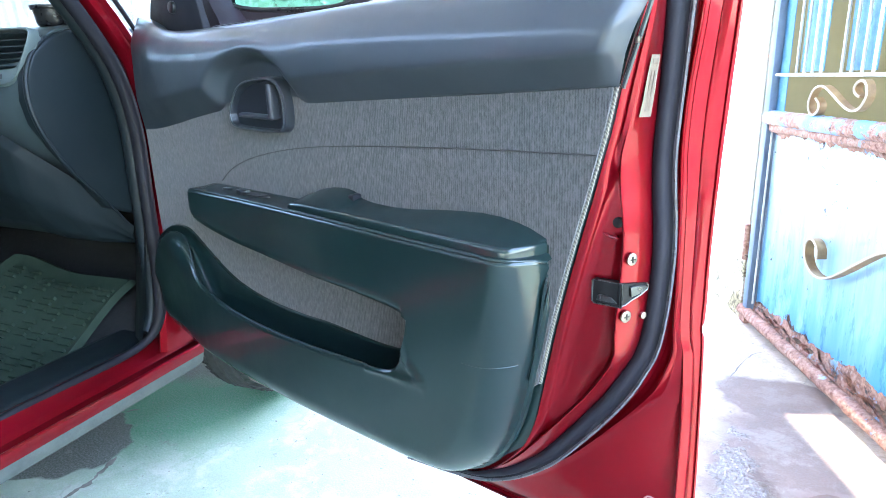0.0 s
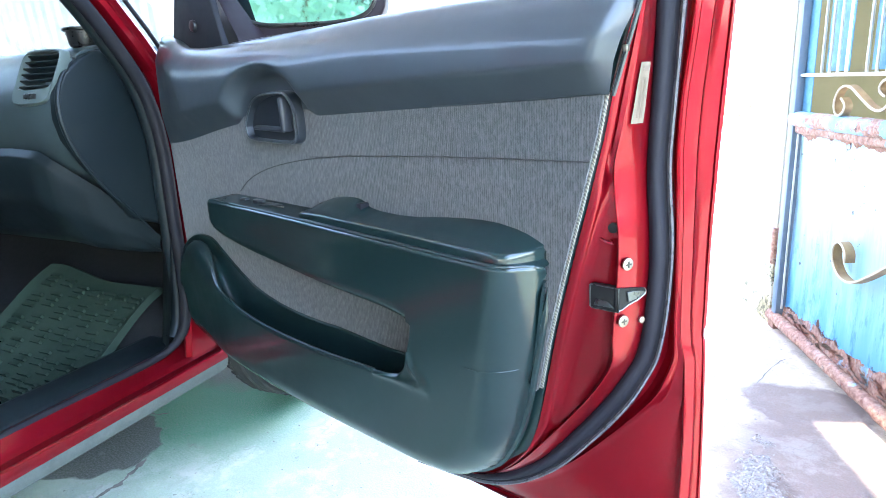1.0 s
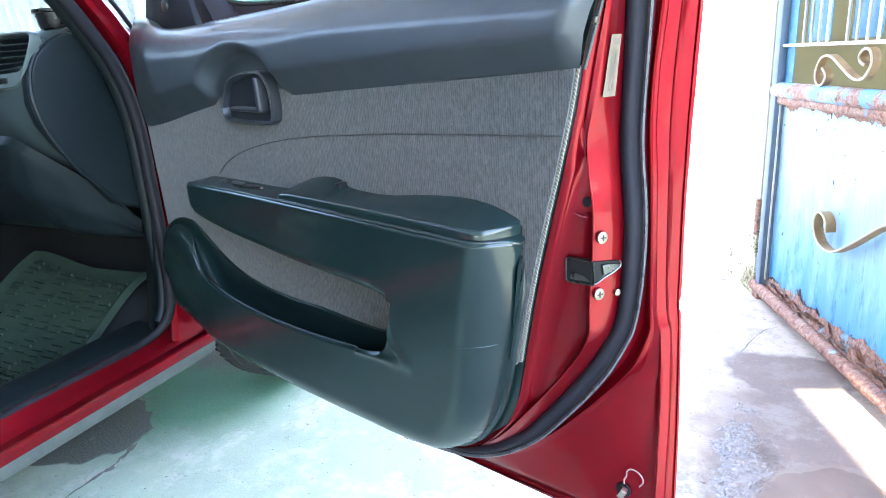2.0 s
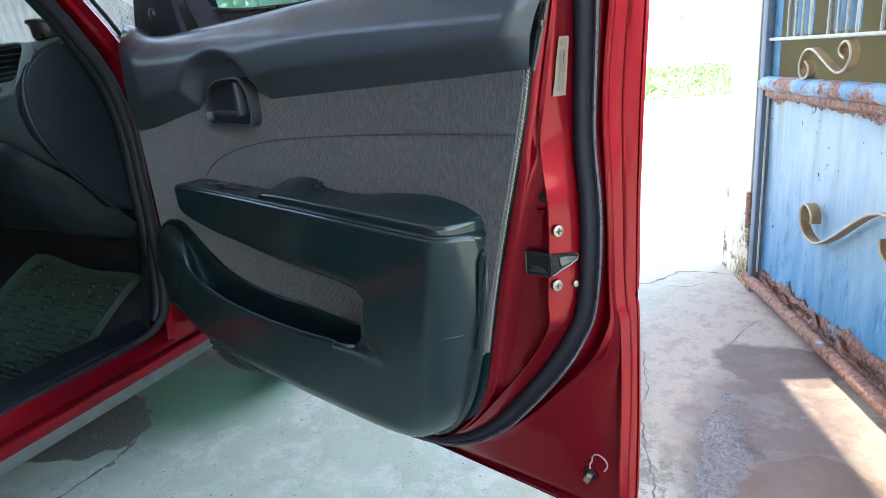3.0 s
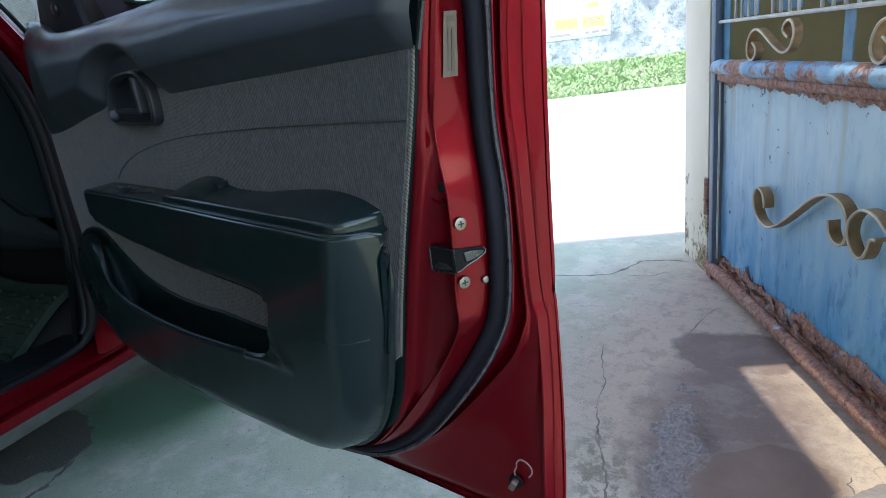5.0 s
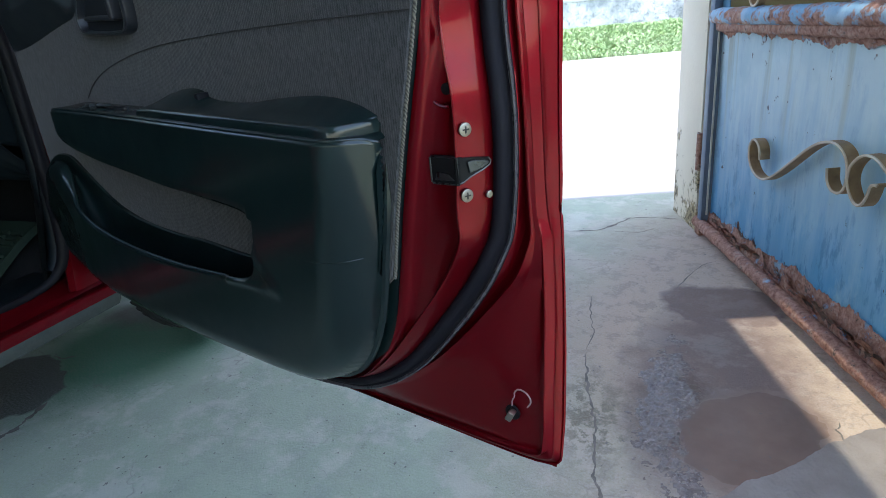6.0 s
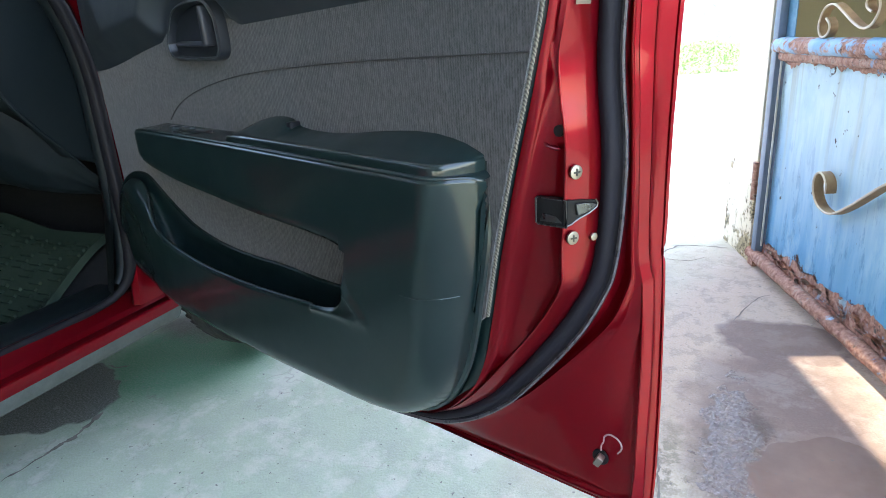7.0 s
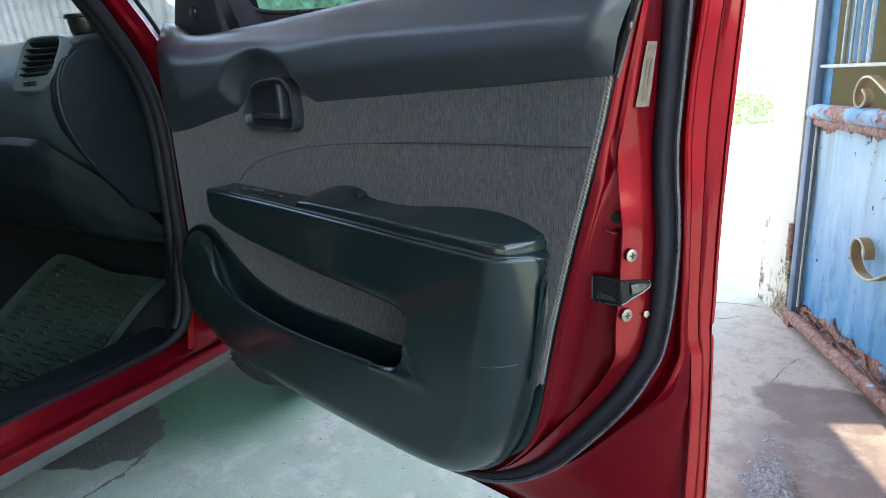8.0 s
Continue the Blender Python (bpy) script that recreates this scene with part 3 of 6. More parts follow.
def crack(line, width, seed):
    """A broken, uneven joint; each flank frays by itself."""
    pts = []
    for p, q in zip(line, line[1:]):
        for k in range(9):
            u = k / 9
            x, y = p[0] + (q[0] - p[0]) * u, p[1] + (q[1] - p[1]) * u
            pts.append(Vector((x + 0.006 * noise.noise((x * 40, y * 40, seed)), y + 0.006 * noise.noise((x * 40, y * 40, seed + 9)), 0)))
    rows = []
    for i, p in enumerate(pts):
        d = (pts[min(i + 1, len(pts) - 1)] - pts[max(i - 1, 0)]).normalized()
        s = Vector((-d.y, d.x, 0)) * width * min(1.0, 0.2 + i / 4, 0.2 + (len(pts) - 1 - i) / 4)
        a, c = (max(0.12, 0.55 + 0.9 * noise.noise((i * 0.31, seed, z)) + 0.6 * noise.noise((i * 0.83, seed, z + 2))) for z in (0.5, 7.5))
        rows.append([p - s * a + Vector((0, 0, 0.001)), p + Vector((0, 0, 0.0016)), p + s * c + Vector((0, 0, 0.001))])
    part("crack", loft(rows), CRACK, FLOOR)


crack([(-0.378, 2.018), (-0.339, 1.918), (-0.275, 1.80), (-0.250, 1.683)], 0.0022, 1)
crack([(-0.250, 1.69), (-0.192, 1.569), (-0.15, 1.496), (-0.109, 1.432), (-0.088, 1.375), (-0.056, 1.311), (-0.043, 1.274), (-0.012, 1.235), (0.02, 1.1)], 0.0046, 11)
crack([(-1.2, 2.40), (-0.715, 2.533), (-0.605, 2.594), (-0.57, 2.685), (-0.55, 2.79), (-0.454, 2.828), (-0.36, 2.849)], 0.007, 2)
crack([(-0.167, 2.18), (-0.161, 2.302), (-0.145, 2.407), (-0.113, 2.455)], 0.0028, 3)
crack([(-1.375, 0.79), (-1.345, 0.745), (-1.312, 0.68), (-1.298, 0.615), (-1.27, 0.50)], 0.011, 4)
crack([(-0.538, 2.607), (-0.453, 2.629), (-0.409, 2.698)], 0.004, 9)
crack([(-1.639, 0.908), (-1.594, 0.918), (-1.572, 0.952)], 0.006, 5)
crack([(-1.737, 1.147), (-1.713, 1.242), (-1.714, 1.306), (-1.70, 1.40)], 0.008, 6)
crack([(-1.326, 0.887), (-1.339, 0.916)], 0.004, 7)
crack([(0.333, 1.622), (0.318, 1.65), (0.322, 1.685)], 0.0026, 8)

# a patch of screed, a finger's breadth higher, with a broken edge
edge = [(0.10, 1.18), (0.15, 1.30), (0.182, 1.355), (0.194, 1.393), (0.231, 1.441), (0.259, 1.48), (0.285, 1.54), (0.318, 1.601), (0.335, 1.625), (0.36, 1.66), (0.393, 1.70), (0.47, 1.60)]
rnd = random.Random(3)
jag = []
for p, q in zip(edge, edge[1:]):
    jag += [(p[0] + (q[0] - p[0]) * k / 5 + rnd.uniform(-0.004, 0.004), p[1] + (q[1] - p[1]) * k / 5 + rnd.uniform(-0.004, 0.004)) for k in range(5)]
jag += [(1.6, -0.1), (1.2, -1.2), (-0.3, -0.6), (-0.05, 0.9)]
SCREED = make_plain("grey_screed", (0.29, 0.262, 0.24), (0.215, 0.193, 0.177), 0.8, 12.0, 0.8, dist=0.006)
part("screed_patch", slab(jag, lambda u, v, d: (u, v, d), 0.0005, 0.007, 0.002), SCREED, FLOOR, "grey cement screed with a broken edge")

# the pitted, water-worn stretch beside the puddle
WETCRUST = make_plain("wet_pitted_concrete", (0.155, 0.125, 0.112), (0.27, 0.22, 0.195), 0.26, 34.0, 1.0, coat=0.3, dist=0.003)
rows = []
for y in spread(1.22, 1.90, 300):
    row = []
    for x in spread(-0.19, 0.19, 190):
        e = math.hypot((x - 0.010 + 0.30 * (y - 1.56)) / 0.105, (y - 1.54) / 0.34) + 0.42 * noise.noise((x * 11, y * 11, 1.0)) + 0.30 * noise.noise((x * 40, y * 40, 6.0))
        p = math.hypot((x - 0.185) / 0.155, (y - 1.545) / 0.205) + 0.12 * noise.noise((x * 30, y * 30, 3.0))
        m = ease(1.10, 0.30, e) * ease(0.80, 1.0, p)
        lump = 0.5 + 0.30 * noise.noise((x * 45, y * 40, 8.0)) + 0.55 * noise.noise((x * 120, y * 105, 0.0)) + 0.60 * noise.noise((x * 210, y * 190, 5.0))
        row.append(Vector((x, y, -0.0030 + 0.0052 * m + (0.0014 + 0.0028 * m) * (lump - 0.5))))
    rows.append(row)
tagged(part("pitted_crust", loft(rows), WETCRUST, FLOOR, "wet pitted crust of worn concrete", angle=80.0), kind="stuff")

# ---- the car ----
FWD, RIGHT, HINGE = Vector((-0.29998, 0.95394, 0)), Vector((0.95394, 0.29998, 0)), Vector((-1.166, 0.94, 0))
CAR_M = Matrix(((RIGHT.x, FWD.x, 0, HINGE.x), (RIGHT.y, FWD.y, 0, HINGE.y), (0, 0, 1, 0), (0, 0, 0, 1)))
CAR_INV = CAR_M.inverted()
CAR = thing("car", CAR_M, "red sedan parked with its front door open", "car")



# ---- the open car door ----

# edge lines of the rear end of the door, from the belt down and round to the lower edge
UPPER = (1.06, 1.0, 0.94, 0.90, 0.86, 0.82, 0.78, 0.74, 0.70, 0.67, 0.64, 0.62, 0.60)


def edge_line(xs, ys, low):
    """A line down the door end: x (and y) at the heights in UPPER, then the places of its lower run."""
    ys = ys if isinstance(ys, tuple) else (ys,) * len(UPPER)
    return list(zip(xs, ys, UPPER)) + low


L0 = edge_line((-0.013, -0.033, -0.0485, -0.0555, -0.0655, -0.0755, -0.0865, -0.097, -0.107, -0.114, -0.121, -0.125, -0.129), 0.902,
               [(-0.1377, 0.900, 0.55), (-0.146, 0.896, 0.50), (-0.161, 0.893, 0.455), (-0.185, 0.890, 0.425), (-0.215, 0.888, 0.395), (-0.26, 0.888, 0.372), (-0.40, 0.889, 0.358)])
L1 = edge_line((-0.016, -0.022, -0.033, -0.040, -0.049, -0.047, -0.0405, -0.041, -0.0425, -0.045, -0.0465, -0.0445, -0.050), 0.912,
               [(-0.079, 0.909, 0.55), (-0.117, 0.905, 0.50), (-0.152, 0.901, 0.455), (-0.177, 0.897, 0.425), (-0.213, 0.895, 0.393), (-0.27, 0.894, 0.370), (-0.40, 0.895, 0.354)])
L2 = edge_line((-0.024, -0.0245, -0.0257, -0.0273, -0.0286, -0.0268, -0.0226, -0.0212, -0.0225, -0.0245, -0.028, -0.032, -0.038), 0.957,
               [(-0.063, 0.947, 0.55), (-0.098, 0.938, 0.50), (-0.132, 0.928, 0.455), (-0.157, 0.921, 0.425), (-0.200, 0.912, 0.392), (-0.26, 0.906, 0.366), (-0.40, 0.905, 0.350)])
L3 = edge_line((0.004, 0.000, -0.004, -0.0065, -0.0083, -0.0058, -0.0015, -0.0004, -0.002, -0.0037, -0.0073, -0.0102, -0.0145), 0.975,
               [(-0.034, 0.962, 0.547), (-0.067, 0.952, 0.497), (-0.103, 0.942, 0.452), (-0.129, 0.935, 0.421), (-0.183, 0.924, 0.380), (-0.25, 0.916, 0.350), (-0.40, 0.914, 0.334)])
L4 = edge_line((0.008, 0.003, -0.004, -0.0063, -0.0068, -0.0045, -0.003, -0.0018, -0.001, -0.001, -0.0008, 0.0, 0.002), 0.994,
               [(-0.0117, 0.979, 0.55), (-0.052, 0.963, 0.50), (-0.091, 0.951, 0.455), (-0.119, 0.943, 0.425), (-0.175, 0.930, 0.380), (-0.25, 0.922, 0.345), (-0.40, 0.918, 0.326)])
L5 = edge_line((0.013, 0.008, 0.001, -0.001, -0.0015, 0.001, 0.0025, 0.0035, 0.0045, 0.005, 0.0055, 0.0075, 0.0125), 0.998,
               [(0.017, 0.994, 0.55), (0.021, 0.986, 0.50), (0.024, 0.977, 0.455), (0.0265, 0.968, 0.41), (0.030, 0.957, 0.355), (0.030, 0.947, 0.314), (-0.40, 0.936, 0.314)])
L6 = edge_line((0.024, 0.020, 0.015, 0.013, 0.012, 0.0125, 0.013, 0.0135, 0.014, 0.0145, 0.0155, 0.0175, 0.0215), 1.008,
               [(0.0255, 1.001, 0.55), (0.029, 0.994, 0.50), (0.032, 0.985, 0.455), (0.0345, 0.976, 0.41), (0.038, 0.965, 0.355), (0.041, 0.952, 0.304), (-0.40, 0.945, 0.306)])
L7 = edge_line((0.038, 0.0355, 0.033, 0.0317, 0.030, 0.029, 0.028, 0.0278, 0.0283, 0.0292, 0.0290, 0.0308, 0.0324), (1.03, 1.03, 1.029, 1.028, 1.028, 1.028, 1.027, 1.026, 1.024, 1.022, 1.02, 1.018, 1.016),
               [(0.0352, 1.012, 0.55), (0.0383, 1.006, 0.50), (0.0412, 1.0, 0.455), (0.044, 0.992, 0.41), (0.0475, 0.981, 0.355), (0.052, 0.958, 0.295), (-0.40, 0.956, 0.296)])


def sampled(line, n=220, blur=3):
    pts = np.array(line)
    s = np.linspace(0, len(pts) - 1, n)
    out = np.stack([np.interp(s, np.arange(len(pts)), pts[:, k]) for k in range(3)], 1)
    for _ in range(blur):
        mid = (out[:-2] + 2 * out[1:-1] + out[2:]) / 4
        out = np.concatenate([out[:1], mid, out[-1:]])
    return out


S0, S1, S2, S3, S4 = (sampled(q, blur=22) for q in (L0, L1, L2, L3, L4))
S5, S6, S7 = (sampled(q, blur=4) for q in (L5, L6, L7))


def shifted(line, x=0.0, y=0.0, z=0.0):
    return line + np.array([x, y, z])


def door_shell():
    n = len(S0)
    high = np.clip((S1[:, 2] - 0.84) / 0.05, 0, 1)[:, None]
    run = np.clip((np.arange(n) / (n - 1) - 0.93) / 0.05, 0, 1)[:, None]
    cols = [shifted(S0, -0.02, 0.01), shifted(S0, 0.0, 0.004)]
    # a raised chamfer beside the trim, the dished face, the rounded ridge
    wide = np.linalg.norm(S1 - S0, axis=1)[:, None]
    lip = np.clip(0.013 / np.maximum(wide, 1e-4), 0.0, 0.45)
    for k, deep in ((0.12, -0.0015), (0.5, -0.0020), (0.85, -0.0008), (1.0, 0.0025), (1.15, 0.006)):
        c = S0 + (S1 - S0) * lip * k
        cols.append(c + np.array([0, 1, 0]) * deep * (1 - run) * (1 - 0.5 * high))
    for u in (0.3, 0.6, 0.85, 0.95):
        at = lip * 1.2 + (1 - lip * 1.2) * u
        c = S0 + (S1 - S0) * at
        cols.append(c + np.array([0, 1, 0]) * (0.0085 * (1 - high) * (1 - run) * (1.0 if u < 0.9 else 0.55)))
    for x, y in ((-0.0025, 0.0012), (-0.0006, -0.0006), (0.0008, 0.0006)):
        cols.append(shifted(S1, x, y))
    for u in (0.10, 0.25, 0.5, 0.75, 0.92, 1.0):
        c = S1 * (1 - u) + S2 * u
        c[:, 0] += 0.0035 * math.sin(math.pi * u)
        cols.append(c)
    # the channel under and beside the seal
    cols.append((S2 + S3) / 2 + np.array([-0.006, 0.006, 0]))
    cols.append(shifted(S3, -0.004, 0.010))
    deep = np.clip(np.linalg.norm(S4 - S3, axis=1) / 0.015, 0, 1)[:, None]
    for u, d in ((0.2, 0.012), (0.6, 0.014), (0.85, 0.008)):
        cols.append(S3 * (1 - u) + S4 * u + np.array([-0.4, 0.8, 0.2]) * d * deep)
    # the rounded bead along the channel
    for x, y in ((-0.0022, 0.0020), (-0.0006, -0.0014), (0.0010, -0.0018), (0.0026, -0.0002)):
        cols.append(shifted(S4, x, y))
    # the flange above, which spreads into the sunk corner panel below
    gap = np.linalg.norm(S5 - S4, axis=1)[:, None]
    sunk = np.clip((gap - 0.008) / 0.03, 0, 1)
    for k, d in ((0.004, 0.0005), (0.012, 0.0035), (0.020, 0.0062)):
        u = np.clip(k / np.maximum(gap, 1e-4), 0, 0.3)
        cols.append(S4 + (S5 - S4) * u + np.array([0.15, 0.95, 0.2]) * d * sunk)
    for u in (0.35, 0.5, 0.65, 0.8):
        cols.append(S4 * (1 - u) + S5 * u + np.array([0.15, 0.95, 0.2]) * 0.0065 * sunk)
    for k, d in ((0.012, 0.0062), (0.006, 0.0040), (0.002, 0.0012)):
        u = 1 - np.clip(k / np.maximum(gap, 1e-4), 0, 0.15)
        cols.append(S4 + (S5 - S4) * u + np.array([0.15, 0.95, 0.2]) * d * sunk)
    # a raised bead along the corner panel's outer side
    for x, y in ((-0.0030, 0.0006), (-0.0014, -0.0024), (0.0004, -0.0030), (0.0018, -0.0018), (0.0044, 0.0048)):
        cols.append(S5 + np.array([x, y, 0.0]) * (0.15 + 0.85 * sunk))
    cols.append(S5 * 0.2 + S6 * 0.8 + np.array([0.0004, -0.0002, 0.0]))
    # a soft crease, then the darker hem and the folded outer edge
    cols.append(shifted(S6, -0.0008, -0.0006))
    cols.append(shifted(S6, 0.0010, 0.0))
    cols.append(S6 * 0.85 + S7 * 0.15 + np.array([-0.0003, 0.0008, 0.0]))
    cols.append(S6 * 0.45 + S7 * 0.55 + np.array([-0.0008, 0.0012, 0.0]))
    cols.append(S6 * 0.22 + S7 * 0.78 + np.array([-0.0010, 0.0014, 0.0]))
    cols.append(S6 * 0.16 + S7 * 0.84 + np.array([0.0002, -0.0006, 0.0]))
    cols.append(shifted(S7, -0.0014, -0.0018, 0.0))
    cols.append(shifted(S7, -0.0004, -0.0008, 0.0))
    cols.append(S7)
    cols.append(shifted(S7, -0.0012, 0.0020))
    cols.append(shifted(S7, -0.03, 0.005, 0.004))
    # a dented nick in the hem
    for i in range(n):
        k = math.exp(-((S7[i, 2] - 0.632) / 0.006) ** 2) if S7[i, 2] > 0.5 else 0.0
        for c in cols[-5:-1]:
            c[i] += np.array([-0.0040, 0.0, 0.0]) * k
    return loft([[Vector(c[i]) for c in cols] for i in range(n)])


shell = door_shell()
shell.transform(CAR_INV)
DOOR = part("door", shell, PAINT, CAR, "open red door with dark vinyl and cord cloth trim", angle=55.0)
INV[DOOR.name] = CAR_INV

for line, z0, z1, wide, out in ((S1, 0.56, 0.86, 0.0015, -0.0006), (S5, 0.335, 0.568, 0.0019, -0.0022), (S4, 0.545, 1.05, 0.0020, -0.0010), (S6, 0.60, 1.05, 0.0014, -0.0004)):
    # rolled crests where the pressing folds over
    crest = [Vector(p) + Vector((0.0003 * noise.noise((i * 0.16, z0, 1.0)), out, 0)) for i, p in enumerate(line) if z0 < p[2] < z1 and p[0] > -0.3]
    part("pressed_crest", tube(crest, [wide * min(1.0, 0.25 + i / 8, 0.25 + (len(crest) - 1 - i) / 8) for i in range(len(crest))], 8), PAINT, DOOR, "shiny rolled crest of the red door pressing")

skin_y = graph([(0.296, 0.956), (0.355, 0.980), (0.41, 0.992), (0.50, 1.006), (0.60, 1.017), (0.70, 1.025), (0.80, 1.029), (1.06, 1.031)])
skin_x = graph([(0.296, 0.044), (0.41, 0.038), (0.55, 0.030), (0.70, 0.023), (0.85, 0.024), (1.06, 0.030)])


def outer_skin():
    rows = []
    for z in spread(0.297, 1.060, 26):
        rows.append([Vector((x, skin_y(z) + 0.004 + 0.016 * ease(0.0, -0.35, x) * ease(0.30, 0.5, z), z + 0.05 * ease(-0.6, -1.0, x) * ease(0.5, 0.30, z))) for x in spread(-1.12, skin_x(z), 30)])
    b = loft(rows)
    bmesh.ops.solidify(b, geom=b.faces[:], thickness=0.003)
    return b


part("outer_skin", outer_skin(), PAINT, DOOR, "red painted outer door skin")
# the inner frame behind the trim
part("inner_frame", box(-1.08, -0.27, 0.912, 0.955, 0.40, 1.03, 0.012), PAINT, DOOR, "red painted inner door frame")
lower = [[Vector((x, y, z)) for y, z in ((0.895, 0.354), (0.905, 0.350), (0.914, 0.334), (0.918, 0.326), (0.936, 0.314), (0.956, 0.296), (0.961, 0.299))] for x in spread(-0.88, -0.39, 12)]
part("lower_flange", loft(lower), PAINT, DOOR, "red folded lower edge of the door")


def seal_frame(i):
    a, c = Vector(S2[i]), Vector(S3[i])
    tan = Vector(S2[min(i + 1, len(S2) - 1)]) - Vector(S2[max(i - 1, 0)])
    nrm = (c - a).cross(tan).normalized()
    return a, c - a, -nrm if nrm.dot(Vector((0.5, -0.8, 0.3))) < 0 else nrm


def seal_strip(profile):
    rows = []
    for i in range(len(S2)):
        a, w, nrm = seal_frame(i)
        rows.append([a + w * u + nrm * h for u, h in profile])
    return loft(rows)


part("door_seal", seal_strip(((-0.06, -0.001), (-0.04, 0.004), (0.06, 0.0085), (0.25, 0.0100), (0.45, 0.0085), (0.58, 0.0052), (0.66, 0.0050), (0.74, 0.0075), (0.84, 0.0098), (0.95, 0.0080), (1.0, 0.004), (1.03, -0.001))), SEAL, DOOR, "black ribbed rubber door seal", angle=60.0)
# highlight along the seal lip, put into a paler strip
SEAL_GLEAM = make_plain("seal_lip_highlight", (0.10, 0.095, 0.105), (0.07, 0.07, 0.08), 0.30, 30.0, 0.1)
part("seal_lip", seal_strip(((0.74, 0.0075), (0.79, 0.0112), (0.87, 0.0116), (0.93, 0.0080))), SEAL_GLEAM, DOOR, "lip of the seal with its highlight painted pale")

# window frame above the belt
frame_path = smooth_line([(-0.03, 0.985, 1.04), (-0.06, 0.975, 1.18), (-0.10, 0.955, 1.32), (-0.17, 0.945, 1.375), (-0.4, 0.94, 1.385), (-0.72, 0.94, 1.36), (-1.0, 0.95, 1.31)])
part("window_frame", tube(frame_path, 0.022, 10), GLOSSBLACK, DOOR, "slim black window frame")

# trim board and cloth
TX = lambda x, z, y: (x, y, z)
board = [(-1.13, 0.42), (-1.13, 1.02)] + [(p[0], p[2]) for p in S0[::4] if p[2] < 1.03] + [(-0.5, 0.352), (-0.8, 0.362), (-1.06, 0.40)]
part("trim_board", slab(board, TX, 0.910, 0.8965, 0.0015), VINYL, DOOR, "dark vinyl door trim backing", smooth=False)
cloth = [(-1.12, 0.50), (-1.12, 0.89)] + [(-0.9, 0.92), (-0.6, 0.94), (-0.3, 0.95), (-0.054, 0.952)] + [(p[0] - 0.004, p[2]) for p in S0[::5] if 0.557 < p[2] < 0.945] + [(-0.141, 0.557), (-0.20, 0.50)]
part("cloth_panel", slab(cloth, TX, 0.897, 0.890, 0.002), CLOTH, DOOR, "grey cord cloth insert with a stitched seam", smooth=False)
fringe = [Vector((p[0] - 0.0025 + 0.0004 * math.sin(i * 2.7), p[1] - 0.006, p[2])) for i, p in enumerate(S0) if 0.555 < p[2] < 0.944]
part("cloth_edge", tube(fringe, 0.0024, 7), FRINGE, DOOR, "pale frayed cord edge of the cloth")
SEAMDARK = make_plain("seam_thread", (0.042, 0.042, 0.043), (0.032, 0.032, 0.033), 0.9, 40.0, 0.2)
stitch = smooth_line([(-0.84, 0.889, 0.780), (-0.80, 0.889, 0.808), (-0.72, 0.889, 0.834), (-0.579, 0.889, 0.856), (-0.386, 0.889, 0.864), (-0.227, 0.889, 0.866), (-0.068, 0.889, 0.866)])
part("seam", tube(stitch, 0.0009, 6), SEAMDARK, DOOR, "dark stitched seam line")

# upper vinyl pad
pad_low = graph([(-1.14, 0.852), (-1.105, 0.861), (-0.91, 0.899), (-0.757, 0.920), (-0.598, 0.923), (-0.379, 0.930), (-0.179, 0.935), (-0.043, 0.940), (0.0, 0.941)])
pad_top = graph([(-1.14, 1.105), (-1.06, 1.092), (-1.02, 1.070), (-0.96, 1.060), (-0.831, 1.058), (-0.583, 1.060), (-0.396, 1.063), (-0.148, 1.058), (-0.005, 1.052)])


def pad_right(z):
    return -0.047 + (z - 0.94) * 0.30


def crest_x(z):
    return -0.955 - (z - 0.92) * 0.45


def upper_pad():
    rows = []
    for i in range(190):
        u = i / 189
        col = []
        for k in range(44):
            w = k / 43
            x0 = -1.12 + (1.12 - 0.045) * u
            z = pad_low(x0) + (pad_top(x0) - pad_low(x0)) * w
            x = -1.12 + (pad_right(z) + 1.12) * u
            z = pad_low(x) + (pad_top(x) - pad_low(x)) * w
            low, high = z - pad_low(x), pad_top(x) - z
            # an undercut face below the ridge, and a round scoop about the handle
            ridge = low / (0.30 * (pad_top(x) - pad_low(x)))
            rr = math.hypot((x + 0.688) / 0.122, (z - 0.920) / 0.086)
            scoop = 0.10 + 0.90 * ease(0.86, 1.10, rr)
            v = min(1.0, 0.08 + 0.92 * ridge)
            v = min(v, scoop) if ridge > 0.3 else v * scoop
            front = min(1.0, max(0.0, (x + 1.125) / (crest_x(z) + 1.125)))
            out = 0.040 * v * (0.25 + 0.75 * front) * rounded(high + 0.006, 0.034) * rounded(pad_right(z) - x + 0.001, 0.020)
            out -= 0.007 * ease(0.3, 1.0, w) * v
            y = 0.893 - max(out, 0.0) + 0.018 * ease(0.06, 0.0, high)
            col.append(Vector((x, y, z)))
        last = col[-1]
        col += [last + Vector((0, 0.012, 0.002)), last + Vector((0, 0.030, -0.006))]
        col = [Vector((col[0].x, 0.899, col[0].z + 0.004))] + col
        rows.append(col)
    for _ in range(2):
        for a in range(1, len(rows) - 1):
            for k in range(2, len(rows[0]) - 2):
                rows[a][k].y = (rows[a - 1][k].y + rows[a + 1][k].y + rows[a][k - 1].y + rows[a][k + 1].y + 2 * rows[a][k].y) / 6
    return loft(rows)


